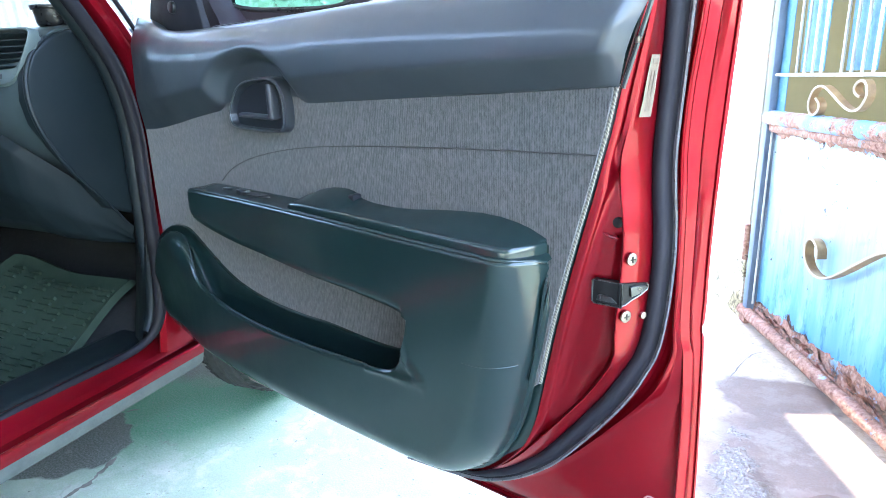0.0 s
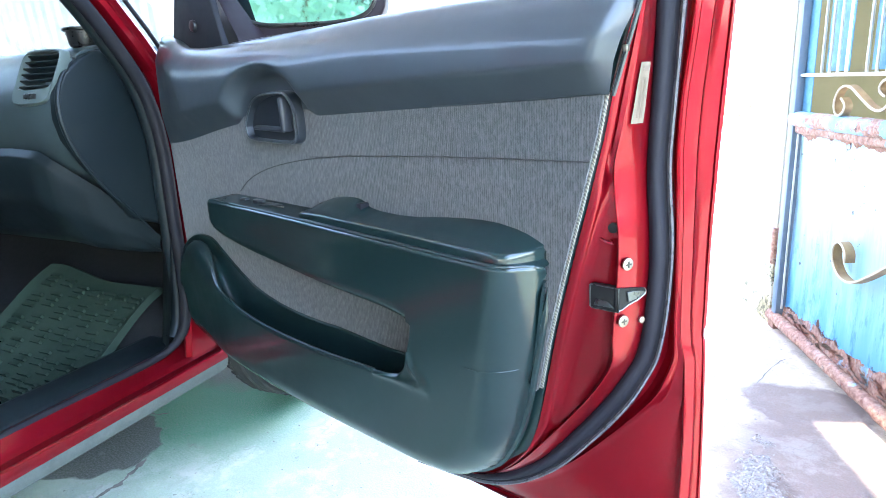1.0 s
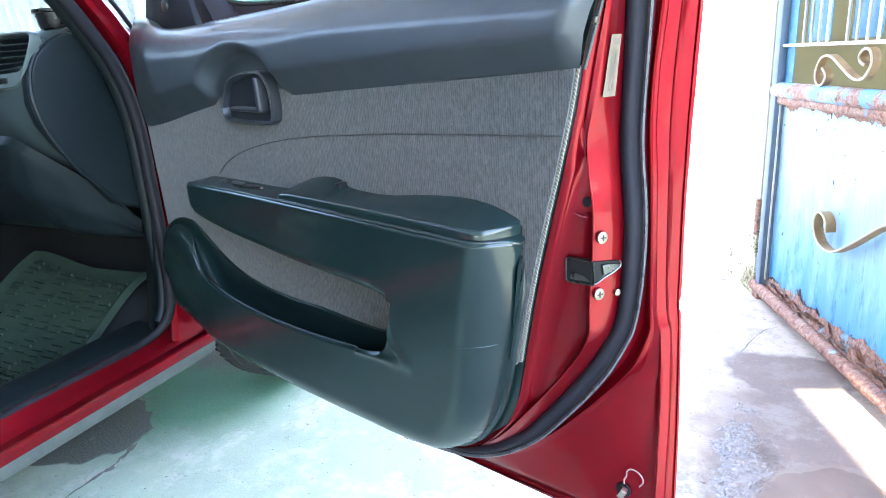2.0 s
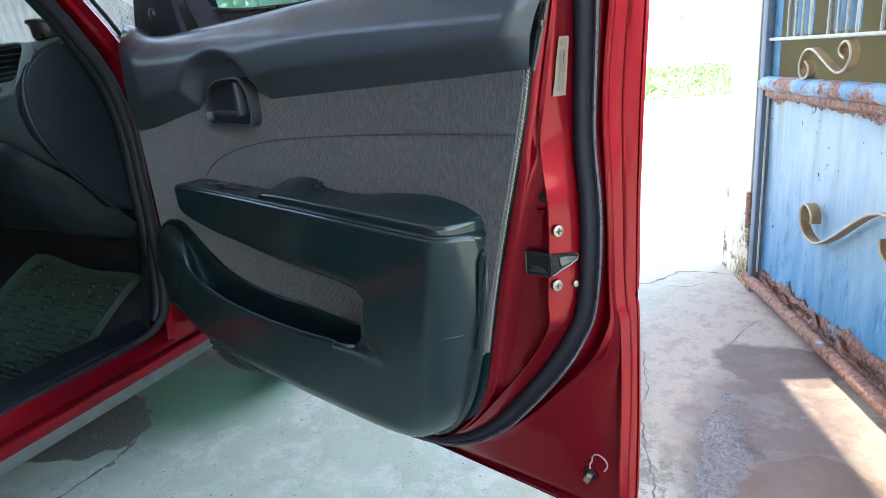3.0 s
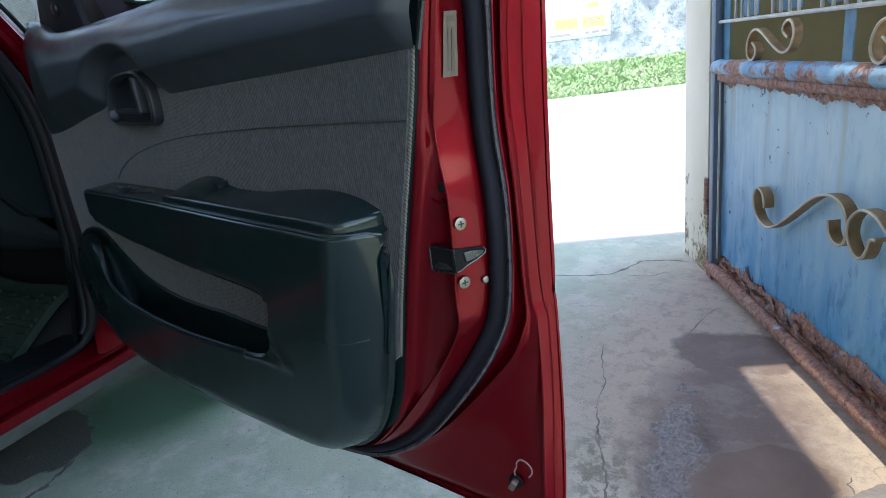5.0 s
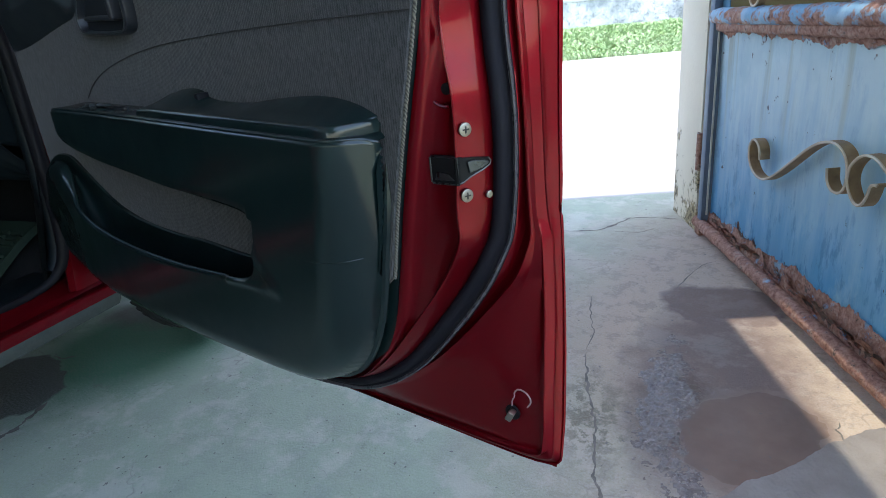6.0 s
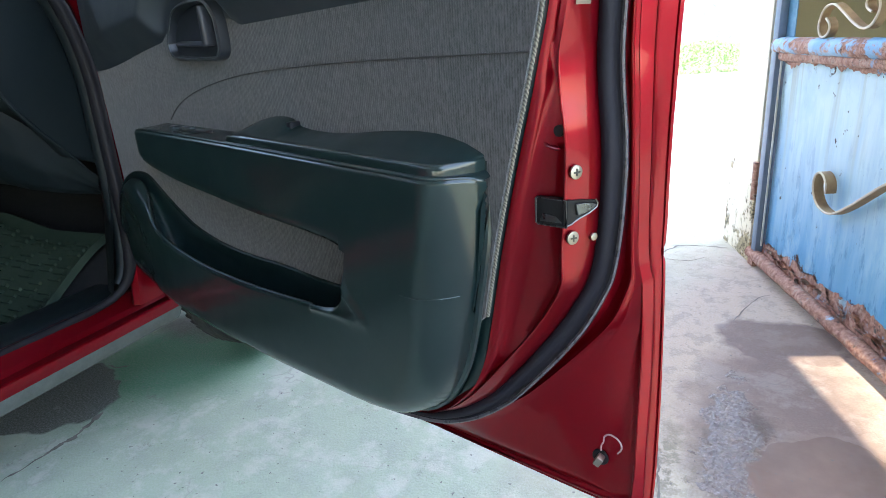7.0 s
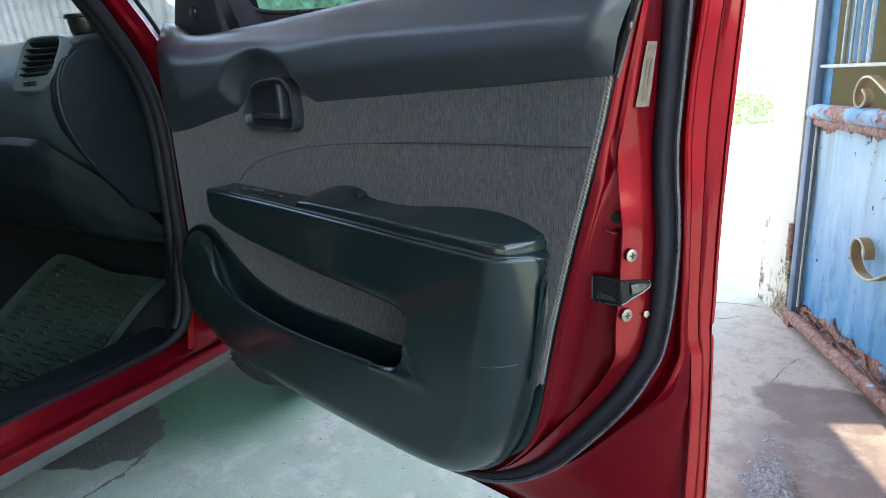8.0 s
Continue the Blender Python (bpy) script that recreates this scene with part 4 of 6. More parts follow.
part("upper_pad", upper_pad(), PAD, DOOR, "padded blue-grey vinyl upper trim, slightly creased", angle=70.0)
pad_edge = [Vector((pad_right(z) + 0.003, 0.897, z)) for z in spread(0.938, 1.045, 12)]
part("pad_edging", tube(pad_edge, 0.0028, 6), GREYPLASTIC, DOOR, "pale worn edge of the upper pad")
clip_at = pad_edge[5]
part("trim_clip", box(clip_at.x - 0.0025, clip_at.x + 0.0035, 0.890, 0.898, clip_at.z - 0.0035, clip_at.z + 0.0035, 0.0012), STEEL, DOOR, "small bent metal trim clip")

# the moulded lower panel with map pocket and armrest
LOW = graph([(-1.165, 0.50), (-1.155, 0.45), (-1.13, 0.425), (-1.059, 0.412), (-0.913, 0.397), (-0.664, 0.385), (-0.439, 0.380), (-0.30, 0.378), (-0.248, 0.386), (-0.205, 0.418), (-0.178, 0.462), (-0.160, 0.51), (-0.147, 0.572), (-0.128, 0.660), (-0.1215, 0.705)], 2)
LIP = graph([(-1.165, 0.555), (-1.14, 0.61), (-1.095, 0.640), (-1.05, 0.655), (-1.0, 0.652), (-0.96, 0.630), (-0.933, 0.608), (-0.881, 0.579), (-0.805, 0.555), (-0.695, 0.541), (-0.546, 0.536), (-0.44, 0.538), (-0.40, 0.540), (-0.36, 0.543), (-0.335, 0.553), (-0.322, 0.580), (-0.314, 0.612), (-0.31, 0.634)], 2)
POCKET_BACK = graph([(-1.165, 0.560), (-1.14, 0.618), (-1.095, 0.650), (-1.05, 0.667), (-1.0, 0.667), (-0.976, 0.659), (-0.935, 0.632), (-0.875, 0.597), (-0.826, 0.574), (-0.738, 0.554), (-0.628, 0.547), (-0.561, 0.549), (-0.486, 0.543), (-0.416, 0.540), (-0.36, 0.545), (-0.335, 0.556), (-0.322, 0.583), (-0.314, 0.614), (-0.31, 0.636)], 2)
UNDER = graph([(-0.900, 0.742), (-0.888, 0.725), (-0.86, 0.706), (-0.745, 0.684), (-0.641, 0.674), (-0.53, 0.661), (-0.423, 0.654), (-0.36, 0.648), (-0.330, 0.643), (-0.31, 0.634)], 3)
TOP = graph([(-0.900, 0.752), (-0.89, 0.764), (-0.87, 0.768), (-0.827, 0.768), (-0.5, 0.7565), (-0.195, 0.7432), (-0.15, 0.7414), (-0.134, 0.7404), (-0.127, 0.738), (-0.1215, 0.731)], 1)
RIM_LINE = [(x, LOW(x)) for x in spread(-1.165, -0.149, 160)] + [(-0.1212 - 0.0268 * (max(0.0, 0.745 - z) / 0.173) ** 1.5, z) for z in spread(0.575, 0.79, 24)]
depth_low = graph([(-1.17, 0.018), (-1.08, 0.030), (-1.0, 0.044), (-0.9, 0.064), (-0.7, 0.074), (-0.4, 0.080), (-0.12, 0.080)])


CREASE_A = [(-0.44, 0.537), (-0.36, 0.540), (-0.285, 0.540)]
CREASE_B = [(-0.326, 0.60), (-0.316, 0.570), (-0.285, 0.540)]


def face_y(x, z):
    """The front of the moulded panel."""
    up = ease(0.58, 0.72, z)
    deep = depth_low(x) * (1 - up) + 0.060 * up
    deep += (0.071 - deep) * ease(-0.75, -0.26, x)
    rim = far(x, z, RIM_LINE)
    flat = 0.15 * ease(-0.36, -0.24, x)
    chamfer = -math.log(math.exp(-6.0) + math.exp(-6.0 * min(rim / 0.036, 3.0))) / 6.0
    edge = rounded(rim, 0.055) * (1 - flat) + max(0.0, chamfer) * flat
    out = deep * (0.10 + 0.90 * edge)
    if x < -0.87 and z < 0.70:
        out *= 1 - (1 - rounded(LIP(x) - z + 0.002, 0.060)) * ease(-0.87, -1.01, x) * 0.93
    ridge = min(far(x, z, CREASE_A) if x > -0.40 else 9.0, far(x, z, CREASE_B))
    out += 0.0040 * math.exp(-(ridge / 0.0055) ** 2) * ease(0.50, 0.53, z)
    if z > 0.66 and x < -0.7:
        out *= 0.25 + 0.75 * rounded(x + 0.902, 0.035)
    if -0.32 > x and z > UNDER(max(x, -0.899)) - 0.002:
        out -= 0.004 * math.exp(-((z - UNDER(max(x, -0.899))) / 0.006) ** 2)
    out -= 0.003 * math.exp(-((TOP(x) - z) / 0.0025) ** 2) if x > -0.9 else 0.0
    if -0.95 < x < -0.315 and z < LIP(x) + 0.001:
        out -= 0.0025 * math.exp(-((LIP(x) - z) / 0.0025) ** 2) * ease(-0.95, -0.90, x) * ease(-0.315, -0.345, x)
    return 0.892 - max(out, 0.004)


def moulding():
    """Lower lobe, armrest bar and the undivided right part, joined along x = -0.31."""
    b = bmesh.new()
    lo = [(k / 44) ** 0.8 for k in range(45)]
    lo = [u if u < 0.5 else 1 - 0.5 * ((1 - u) / 0.5) ** 1.5 for u in lo]
    hi = [1 - (1 - k / 30) ** 1.6 for k in range(31)]
    cut_x = -0.310

    def lower(x):
        return [Vector((x, face_y(x, z), z)) for z in (LOW(x) + (LIP(x) - LOW(x)) * u for u in lo)]

    def upper(x):
        return [Vector((x, face_y(x, z), z)) for z in (UNDER(x) + (TOP(x) - UNDER(x)) * u for u in hi)]

    left = spread(-1.16, -0.945, 60) + spread(-0.94, -0.365, 130) + spread(-0.363, cut_x, 30)
    loft([lower(x) for x in left], bm=b)
    rows = []
    for x in [q for q in left if q > -0.899]:
        col = upper(x)
        rows.append([Vector((x, 0.889, col[0].z + 0.006)), Vector((x, (col[0].y + 0.889) / 2, col[0].z + 0.0015))] + col)
    rows[-1][0], rows[-1][1] = rows[-1][2] + Vector((0, 0.004, 0.0004)), rows[-1][2] + Vector((0, 0.002, 0.0002))
    loft(rows, bm=b)
    seam = lower(cut_x) + upper(cut_x)[1:]
    rows = [seam]
    share = [(p.z - LOW(cut_x)) / (TOP(cut_x) - LOW(cut_x)) for p in seam]
    for x in spread(cut_x + 0.003, -0.25, 28) + spread(-0.247, -0.1222, 140):
        lw, tp = min(LOW(x), TOP(x) - 0.004), TOP(x)
        rows.append([Vector((x, face_y(x, z), z)) for z in (lw + (tp - lw) * u for u in share)])
    loft(rows, bm=b)
    bmesh.ops.remove_doubles(b, verts=b.verts, dist=0.00002)
    return b


part("armrest_panel", moulding(), VINYL, DOOR, "moulded dark vinyl armrest and lower door panel", angle=75.0)


bead = [Vector((x, face_y(x, z) + 0.003, z)) for x, z in RIM_LINE if x > -0.30 and z < 0.71]
part("panel_edge", tube(bead, [0.0004 + 0.0054 * ease(0.704, 0.66, p.z) for p in bead], 8), VINYL, DOOR, "rounded edge of the moulded panel")


def pocket():
    rows = []
    back = 0.8865
    for x in spread(-1.158, -0.311, 190):
        z = LIP(x)
        y = face_y(x, z)
        room = max(0.003, back - y)
        t = min(0.0042, room * 0.35) * (0.1 + 0.9 * ease(-0.335, -0.46, x))
        deep = min(0.085, max(0.0, room - 0.006) * 1.9) * ease(-0.325, -0.40, x) + 0.001
        top = max(z + 0.001, POCKET_BACK(x))
        rows.append([Vector(p) for p in ((x, y, z), (x, y + t * 0.25, z + t * 0.42), (x, y + t * 0.6, z + t * 0.5), (x, y + t * 0.9, z + t * 0.2), (x, y + t, z - 0.003), (x, y + t + (room - t) * 0.15, z - deep * 0.6 - 0.003), (x, y + t + (room - t) * 0.5, z - deep - 0.003), (x, back - 0.001, z - deep * 0.7), (x, back, top - 0.006 * ease(0.0, 0.02, room)), (x, back - 0.0022, top - 0.001), (x, back - 0.0024, top + 0.0008), (x, back - 0.0005, top + 0.0018), (x, back + 0.004, top + 0.0018))])
    return loft(rows)


mould = [Vector((x, face_y(x, 0.597) - 0.0001, 0.597 + 0.02 * (x + 0.128) * 0.4)) for x in spread(-0.215, -0.150, 16)]
part("mould_line", tube(mould, 0.0007, 6), VINYL, DOOR, "fine moulding line across the panel")
rolled = [Vector((x, face_y(x, LIP(x)) + 0.0022, LIP(x) - 0.0004)) for x in spread(-1.02, -0.35, 120)]
part("pocket_edge", tube(rolled, [0.0029 * min(1.0, 0.2 + i / 16, 0.2 + (len(rolled) - 1 - i) / 16) for i in range(len(rolled))], 10), VINYL, DOOR, "rolled lip along the map pocket")
part("map_pocket", pocket(), VINYL, DOOR, "open dark map pocket with a thin rolled lip", angle=110.0)


def armrest_top():
    rows = []
    for x in spread(-0.899, -0.1226, 130):
        z = TOP(x)
        y = face_y(x, z)
        room = 0.894 - y
        t = min(1.0, room / 0.03)
        rows.append([Vector((x, y, z)), Vector((x, y + 0.0012 * t, z + 0.0017)), Vector((x, y + 0.0034 * t, z + 0.0026)), Vector((x, y + 0.009 * t, z + 0.0026)), Vector((x, y + room * 0.6, z + 0.003)), Vector((x, 0.894, z + 0.005))])
    return loft(rows)


part("armrest_top", armrest_top(), VINYL, DOOR, "flat top of the armrest with a rounded front edge", angle=60.0)

rolled = [Vector((x, face_y(x, TOP(x)) + 0.0018, TOP(x) + 0.0004)) for x in spread(-0.885, -0.126, 120)]
part("armrest_edge", tube(rolled, [0.0028 * min(1.0, 0.2 + i / 12, 0.2 + (len(rolled) - 1 - i) / 5) for i in range(len(rolled))], 10), VINYL, DOOR, "rolled front edge of the armrest")

crest = graph([(-0.585, 0.006), (-0.56, 0.0125), (-0.50, 0.0135), (-0.35, 0.0135), (-0.2, 0.0135), (-0.16, 0.0135), (-0.124, 0.0130)], 1)
hump = graph([(-0.62, 0.0), (-0.58, 0.006), (-0.53, 0.020), (-0.49, 0.024), (-0.463, 0.020), (-0.45, 0.008), (-0.37, 0.006), (-0.28, 0.019), (-0.21, 0.024), (-0.16, 0.017), (-0.135, 0.006), (-0.122, 0.0)], 1)


def arm_pad():
    rows = []
    xs = spread(-0.588, -0.55, 14) + spread(-0.545, -0.17, 80) + spread(-0.167, -0.1265, 30)
    for x in xs:
        z0 = max(TOP(x), 0.7415) + 0.002
        y0 = face_y(x, TOP(x)) + 0.0065 + 0.048 * (1 - rounded(-0.1262 - x, 0.030)) + 0.02 * (1 - rounded(x + 0.589, 0.02))
        y0 = min(y0, 0.8895)
        h = crest(x)
        z1 = z0 + h
        bk = 0.893
        hb = hump(x)
        rows.append([Vector(p) for p in ((x, y0 - 0.001, z0 - 0.001), (x, y0 - 0.0004, z0 + h * 0.45), (x, y0 + 0.0008, z0 + h * 0.80), (x, y0 + 0.003, z0 + h * 0.97), (x, min(0.8925, y0 + 0.008), z1 + 0.0006), (x, y0 + (bk - y0) * 0.45, z1 + hb * 0.35), (x, y0 + (bk - y0) * 0.75, z1 + hb * 0.85), (x, bk, z1 + hb))])
    b = loft(rows)
    return b


part("arm_pad", arm_pad(), VINYL, DOOR, "raised vinyl arm pad with pull grip", angle=60.0)
# the gap is not cut; a black block stands for its shade
part("grip_notch", box(-0.4665, -0.4545, 0.872, 0.8915, 0.766, 0.7885, 0.003), SAIL, DOOR, "black block standing for the shaded gap behind the pull grip")

# window switch and blank on the armrest
part("window_switch", slab([(-0.79 + 0.058 * math.cos(a) * (1.0 if math.cos(a) > 0 else 0.7), 0.868 + 0.0105 * math.sin(a)) for a in spread(0, 6.1, 24)], lambda u, v, d: (u + 0.07, v, d), TOP(-0.72) + 0.001, TOP(-0.72) + 0.0046, 0.001), GLOSSBLACK, DOOR, "black window switch bezel")
part("rocker", box(-0.755, -0.722, 0.861, 0.873, TOP(-0.74) + 0.004, TOP(-0.74) + 0.0095, 0.003), GREYPLASTIC, DOOR, "worn grey rocker switch")
part("lock_switch", box(-0.80, -0.782, 0.862, 0.874, TOP(-0.79) + 0.002, TOP(-0.79) + 0.007, 0.002), GREYPLASTIC, DOOR, "small grey lock switch")

# inside handle
hb = smooth_line([(-0.772, 0.905, 0), (-0.768, 0.885, 0), (-0.745, 0.879, 0), (-0.64, 0.874, 0), (-0.603, 0.876, 0), (-0.594, 0.90, 0), (-0.598, 0.945, 0), (-0.606, 0.966, 0), (-0.63, 0.971, 0), (-0.69, 0.969, 0), (-0.735, 0.955, 0), (-0.76, 0.932, 0), (-0.770, 0.912, 0), (-0.772, 0.905, 0)], 2)
outer = [(p.x, p.y) for p in hb[:-1]]
cx, cz = -0.685, 0.923


def handle_bezel():
    rows = []
    for x, z in outer + outer[:1]:
        ring = []
        for s, y in ((0.955, 0.893), (0.95, 0.880), (0.935, 0.8745), (0.90, 0.8730), (0.86, 0.875), (0.84, 0.880), (0.82, 0.8855), (0.02, 0.8862)):
            ring.append(Vector((cx + (x - cx) * s, y - (0.007 * ease(0.935, 0.970, z) if s > 0.83 else 0.0), cz + (z - cz) * s)))
        rows.append(ring)
    b = loft(rows)
    bmesh.ops.remove_doubles(b, verts=b.verts, dist=0.0002)
    return b


part("door_handle", handle_bezel(), HANDLE, DOOR, "black plastic inside door handle in a rounded bezel")
# bright line on the bezel rim: its highlight drawn as a paler tube
rim = [Vector((cx + (x - cx) * 0.875, 0.8738 - 0.007 * ease(0.935, 0.970, z), cz + (z - cz) * 0.875)) for x, z in outer + outer[:1]]
part("bezel_rim", tube(rim, 0.0013, 7), GREYPLASTIC, DOOR, "thin rim of the handle bezel, paler for its highlight")
lever = box(-0.642, -0.6305, 0.8665, 0.888, 0.899, 0.9575, 0.0040, 3)
part("lever", lever, LEVER, DOOR, "dark grey release lever")
bar = loft([[Vector((x, y, z + 0.005 * (x + 0.64) / -0.095)) for y, z in ((0.888, 0.897), (0.876, 0.8975), (0.8735, 0.899), (0.8735, 0.902), (0.876, 0.9045), (0.888, 0.906))] for x in spread(-0.735, -0.64, 6)], cap=True)
part("lever_foot", bar, LEVER, DOOR, "lower bar of the release lever")

# lock, screws, sticker and small things on the door end


def on_end(u, z, lift=0.0):
    """A place on the door's end face: u from the ridge (0) to the seal (1)."""
    i = int(np.argmin(np.abs(S1[:140, 2] - z)))
    k = int(np.argmin(np.abs(S2[:140, 2] - z)))
    a, c = Vector(S1[i]), Vector(S2[k])
    d = (c - a)
    d.z = 0
    nrm = Vector((d.y, -d.x, 0)).normalized()
    p = a + d * u + nrm * (lift + 0.004 * math.sin(math.pi * u))
    p.z = z
    m = Matrix((( -d.normalized().x, 0, nrm.x, p.x), (-d.normalized().y, 0, nrm.y, p.y), (0, 1, 0, p.z), (0, 0, 0, 1)))
    return m


def end_screw(u, z, r=0.0078):
    s = cylinder(r, 0.003, 20, 0.001)
    s.transform(on_end(u, z, 0.0025))
    part("screw", s, STEEL, DOOR, "zinc cross-head lock screw")
    for t in (0, 90):
        c = box(-r * 0.5, r * 0.5, -0.0008, 0.0008, 0.001, 0.0024)
        c.transform(on_end(u, z, 0.0025) @ pose(0, 0, 0, 0, 0, t))
        part("screw_slot", c, GLOSSBLACK, DOOR)


end_screw(0.20, 0.742)
end_screw(0.20, 0.6685)
s = cylinder(0.0046, 0.004, 18, 0.001)
s.transform(on_end(0.80, 0.664, 0.002))
part("pin", s, STEEL, DOOR, "small steel stud beside the seal")

# openings are not cut; black parts carry the shade of the recesses
LATCHBLACK = make_plain("recess_black", (0.0045, 0.0055, 0.006), (0.008, 0.009, 0.010), 0.48, 30.0, 0.2, spec=0.25)
well = [(-0.0765, 0.6840), (-0.0765, 0.7115), (-0.0740, 0.7135), (-0.0385, 0.7125), (-0.0385, 0.6825), (-0.0740, 0.6825)]
part("latch", slab(well, TX, 0.925, 0.9095, 0.001), LATCHBLACK, DOOR, "black door lock opening with steel catch")
part("latch_frame", tube([(x, 0.9090, z) for x, z in well], 0.0012, 6, close=True), DARKSTEEL, DOOR, "dark steel rim of the lock opening")
part("latch_plate", slab([(-0.071, 0.6865), (-0.068, 0.6955), (-0.052, 0.6935), (-0.044, 0.6870)], TX, 0.912, 0.9078, 0.0008), DARKSTEEL, DOOR, "dark greased lock plate")
fr = on_end(0.0, 0.698)
END_W = 0.049
mouth = [(0.003, -0.0150), (0.003, 0.0145), (-0.020, 0.0125), (-0.038, 0.0095), (-0.0415, 0.0050), (-0.040, 0.0010), (-0.028, -0.0035), (-0.014, -0.0080), (-0.006, -0.0130)]
part("catch_mouth", slab(mouth, lambda u, v, d: fr @ Vector((u, v, d + 0.0035 * math.sin(math.pi * min(1.0, max(0.0, -u / END_W))))), -0.003, 0.0030, 0.0006), LATCHBLACK, DOOR, "black catch opening on the door end")
RIMSTEEL = make_plain("worn_dull_steel", (0.26, 0.26, 0.24), (0.16, 0.16, 0.15), 0.42, 40.0, 0.2, 0.9)
tongue = [(-0.012, -0.0035), (-0.010, 0.0090), (-0.020, 0.0095), (-0.035, 0.0070), (-0.0385, 0.0035), (-0.028, -0.0005)]
part("catch_tongue", slab(tongue, lambda u, v, d: fr @ Vector((u, v, d + 0.0035 * math.sin(math.pi * -u / END_W))), 0.003, 0.0058, 0.0012), DARKSTEEL, DOOR, "greased steel catch")
rim = [fr @ Vector((u, v, 0.0032 + 0.0035 * math.sin(math.pi * min(1.0, max(0.0, -u / END_W))))) for u, v in ((0.002, -0.0150), (-0.006, -0.0132), (-0.014, -0.0082), (-0.028, -0.0037), (-0.040, 0.0008), (-0.0417, 0.0050), (-0.038, 0.0097))]
part("catch_rim", tube(rim, 0.0009, 6), RIMSTEEL, DOOR, "worn bright edge of the catch opening")

s = cylinder(0.0062, 0.006, 18)
s.transform(pose(-0.0505, 0.9175, 0.785, 90))
part("plug_hole", s, LATCHBLACK, DOOR, "small dark hole in the red door end")
fold = smooth_line([(-0.074, 0.916, 0.779), (-0.069, 0.9155, 0.772), (-0.060, 0.915, 0.767), (-0.047, 0.913, 0.766), (-0.054, 0.915, 0.771)])
part("pressed_fold", tube(fold, [0.0007 + 0.0013 * math.sin(math.pi * i / (len(fold) - 1)) for i in range(len(fold))], 8), PAINT, DOOR, "pressed fold under the hole")

rows = [[on_end(u, z, 0.0016).translation for u in spread(0.17, 0.58, 4)] for z in spread(0.906, 0.972, 8)]
part("sticker", loft(rows), STICKER, DOOR, "faded tan tyre pressure sticker")
for z0, z1, u0, u1 in ((0.962, 0.968, 0.26, 0.50), (0.912, 0.956, 0.27, 0.35), (0.912, 0.956, 0.39, 0.47)):
    rows = [[on_end(u, z, 0.0022).translation for u in (u0, u1)] for z in spread(z0, z1, 5)]
    part("print_bar", loft(rows), STICKERINK, DOOR, "unreadable faded print")

s = cylinder(0.011, 0.004, 18, 0.0015)
s.transform(pose(-0.016, 0.956, 0.364, 90))
part("drain_plug", s, RUBBER, DOOR, "small black drain plug with a metal clip")
s = box(-0.0045, 0.0045, -0.006, 0.006, -0.007, 0.007, 0.0015)
s.transform(pose(-0.014, 0.947, 0.366, 0, 28, 10))
part("clip", s, STEEL, DOOR, "bent metal clip")

# a reflection beside the drain plug, drawn as a thin pale loop
LOOP_GLEAM = make_plain("painted_reflection", (0.42, 0.26, 0.27), (0.30, 0.14, 0.15), 0.4, 60.0, 0.3)
loop = smooth_line([(-0.0125, 0.9465, 0.379), (-0.0135, 0.9480, 0.386), (-0.0105, 0.9500, 0.391), (-0.0120, 0.9515, 0.397), (-0.0060, 0.9535, 0.4025), (0.0040, 0.9540, 0.4005), (0.0110, 0.9535, 0.394), (0.0120, 0.9520, 0.387), (0.0075, 0.9500, 0.381)], 1)
part("reflection_loop", tube([p + Vector((0, 0.0035, 0)) for p in loop], 0.0011, 6), LOOP_GLEAM, DOOR, "pale line standing for a reflection on the red panel")

# sail panel and mirror
sail = slab([(-1.125, 1.060), (-1.105, 1.10), (-1.07, 1.19), (-1.04, 1.30), (-0.965, 1.30), (-0.915, 1.10), (-0.895, 1.052)], TX, 0.944, 0.930, 0.006)
part("sail_panel", sail, SAIL, DOOR, "black plastic mirror sail panel")
s = cylinder(0.012, 0.010, 18, 0.003)
s.transform(pose(-1.005, 0.928, 1.112, 90))
part("knob", s, GLOSSBLACK, DOOR, "small black mirror knob")
part("belt_trim", tube([(x, 0.945, 1.063) for x in spread(-0.89, -0.02, 30)], 0.006, 8), RUBBER, DOOR, "black window slot trim")
part("mirror_base", slab([(-1.09, 1.03), (-1.07, 1.19), (-1.02, 1.19), (-0.97, 1.085), (-0.93, 1.04)], TX, 1.12, 1.0, 0.01), PLUM, DOOR, "dark mirror foot")

MIR = look((-0.930, 1.13, 1.195), (1.06, -1.12, 1.20))


def mirror_shape(w, h, off):
    pts = []
    for i in range(40):
        a = 2 * math.pi * i / 40
        ca, sa = math.cos(a), math.sin(a)
        pts.append((off + w * math.copysign(abs(ca) ** 0.55, ca), h * math.copysign(abs(sa) ** 0.55, sa)))
    return pts


hs = slab(mirror_shape(0.182, 0.104, -0.030), lambda u, v, d: MIR @ Vector((u, v, d)), 0.07, -0.010, 0.006)
part("mirror_housing", hs, PLUM, DOOR, "dark plum plastic door mirror housing")
rim = tube([MIR @ Vector((u, v, -0.011)) for u, v in mirror_shape(0.158, 0.082, -0.030)], 0.005, 8, close=True)
part("mirror_rim", rim, GLOSSBLACK, DOOR, "black mirror rim")
part("mirror_glass", slab(mirror_shape(0.155, 0.079, -0.030), lambda u, v, d: MIR @ Vector((u, v, d)), -0.010, -0.0125), MIRROR, DOOR, "tinted mirror glass", smooth=False)

def strip(profile, f0, f1, n=2):
    """A rocker-like loft: profile (right, z) from f0 to f1 along the car."""
    return loft([[Vector((r, f, z)) for r, z in profile] for f in spread(f0, f1, n)])


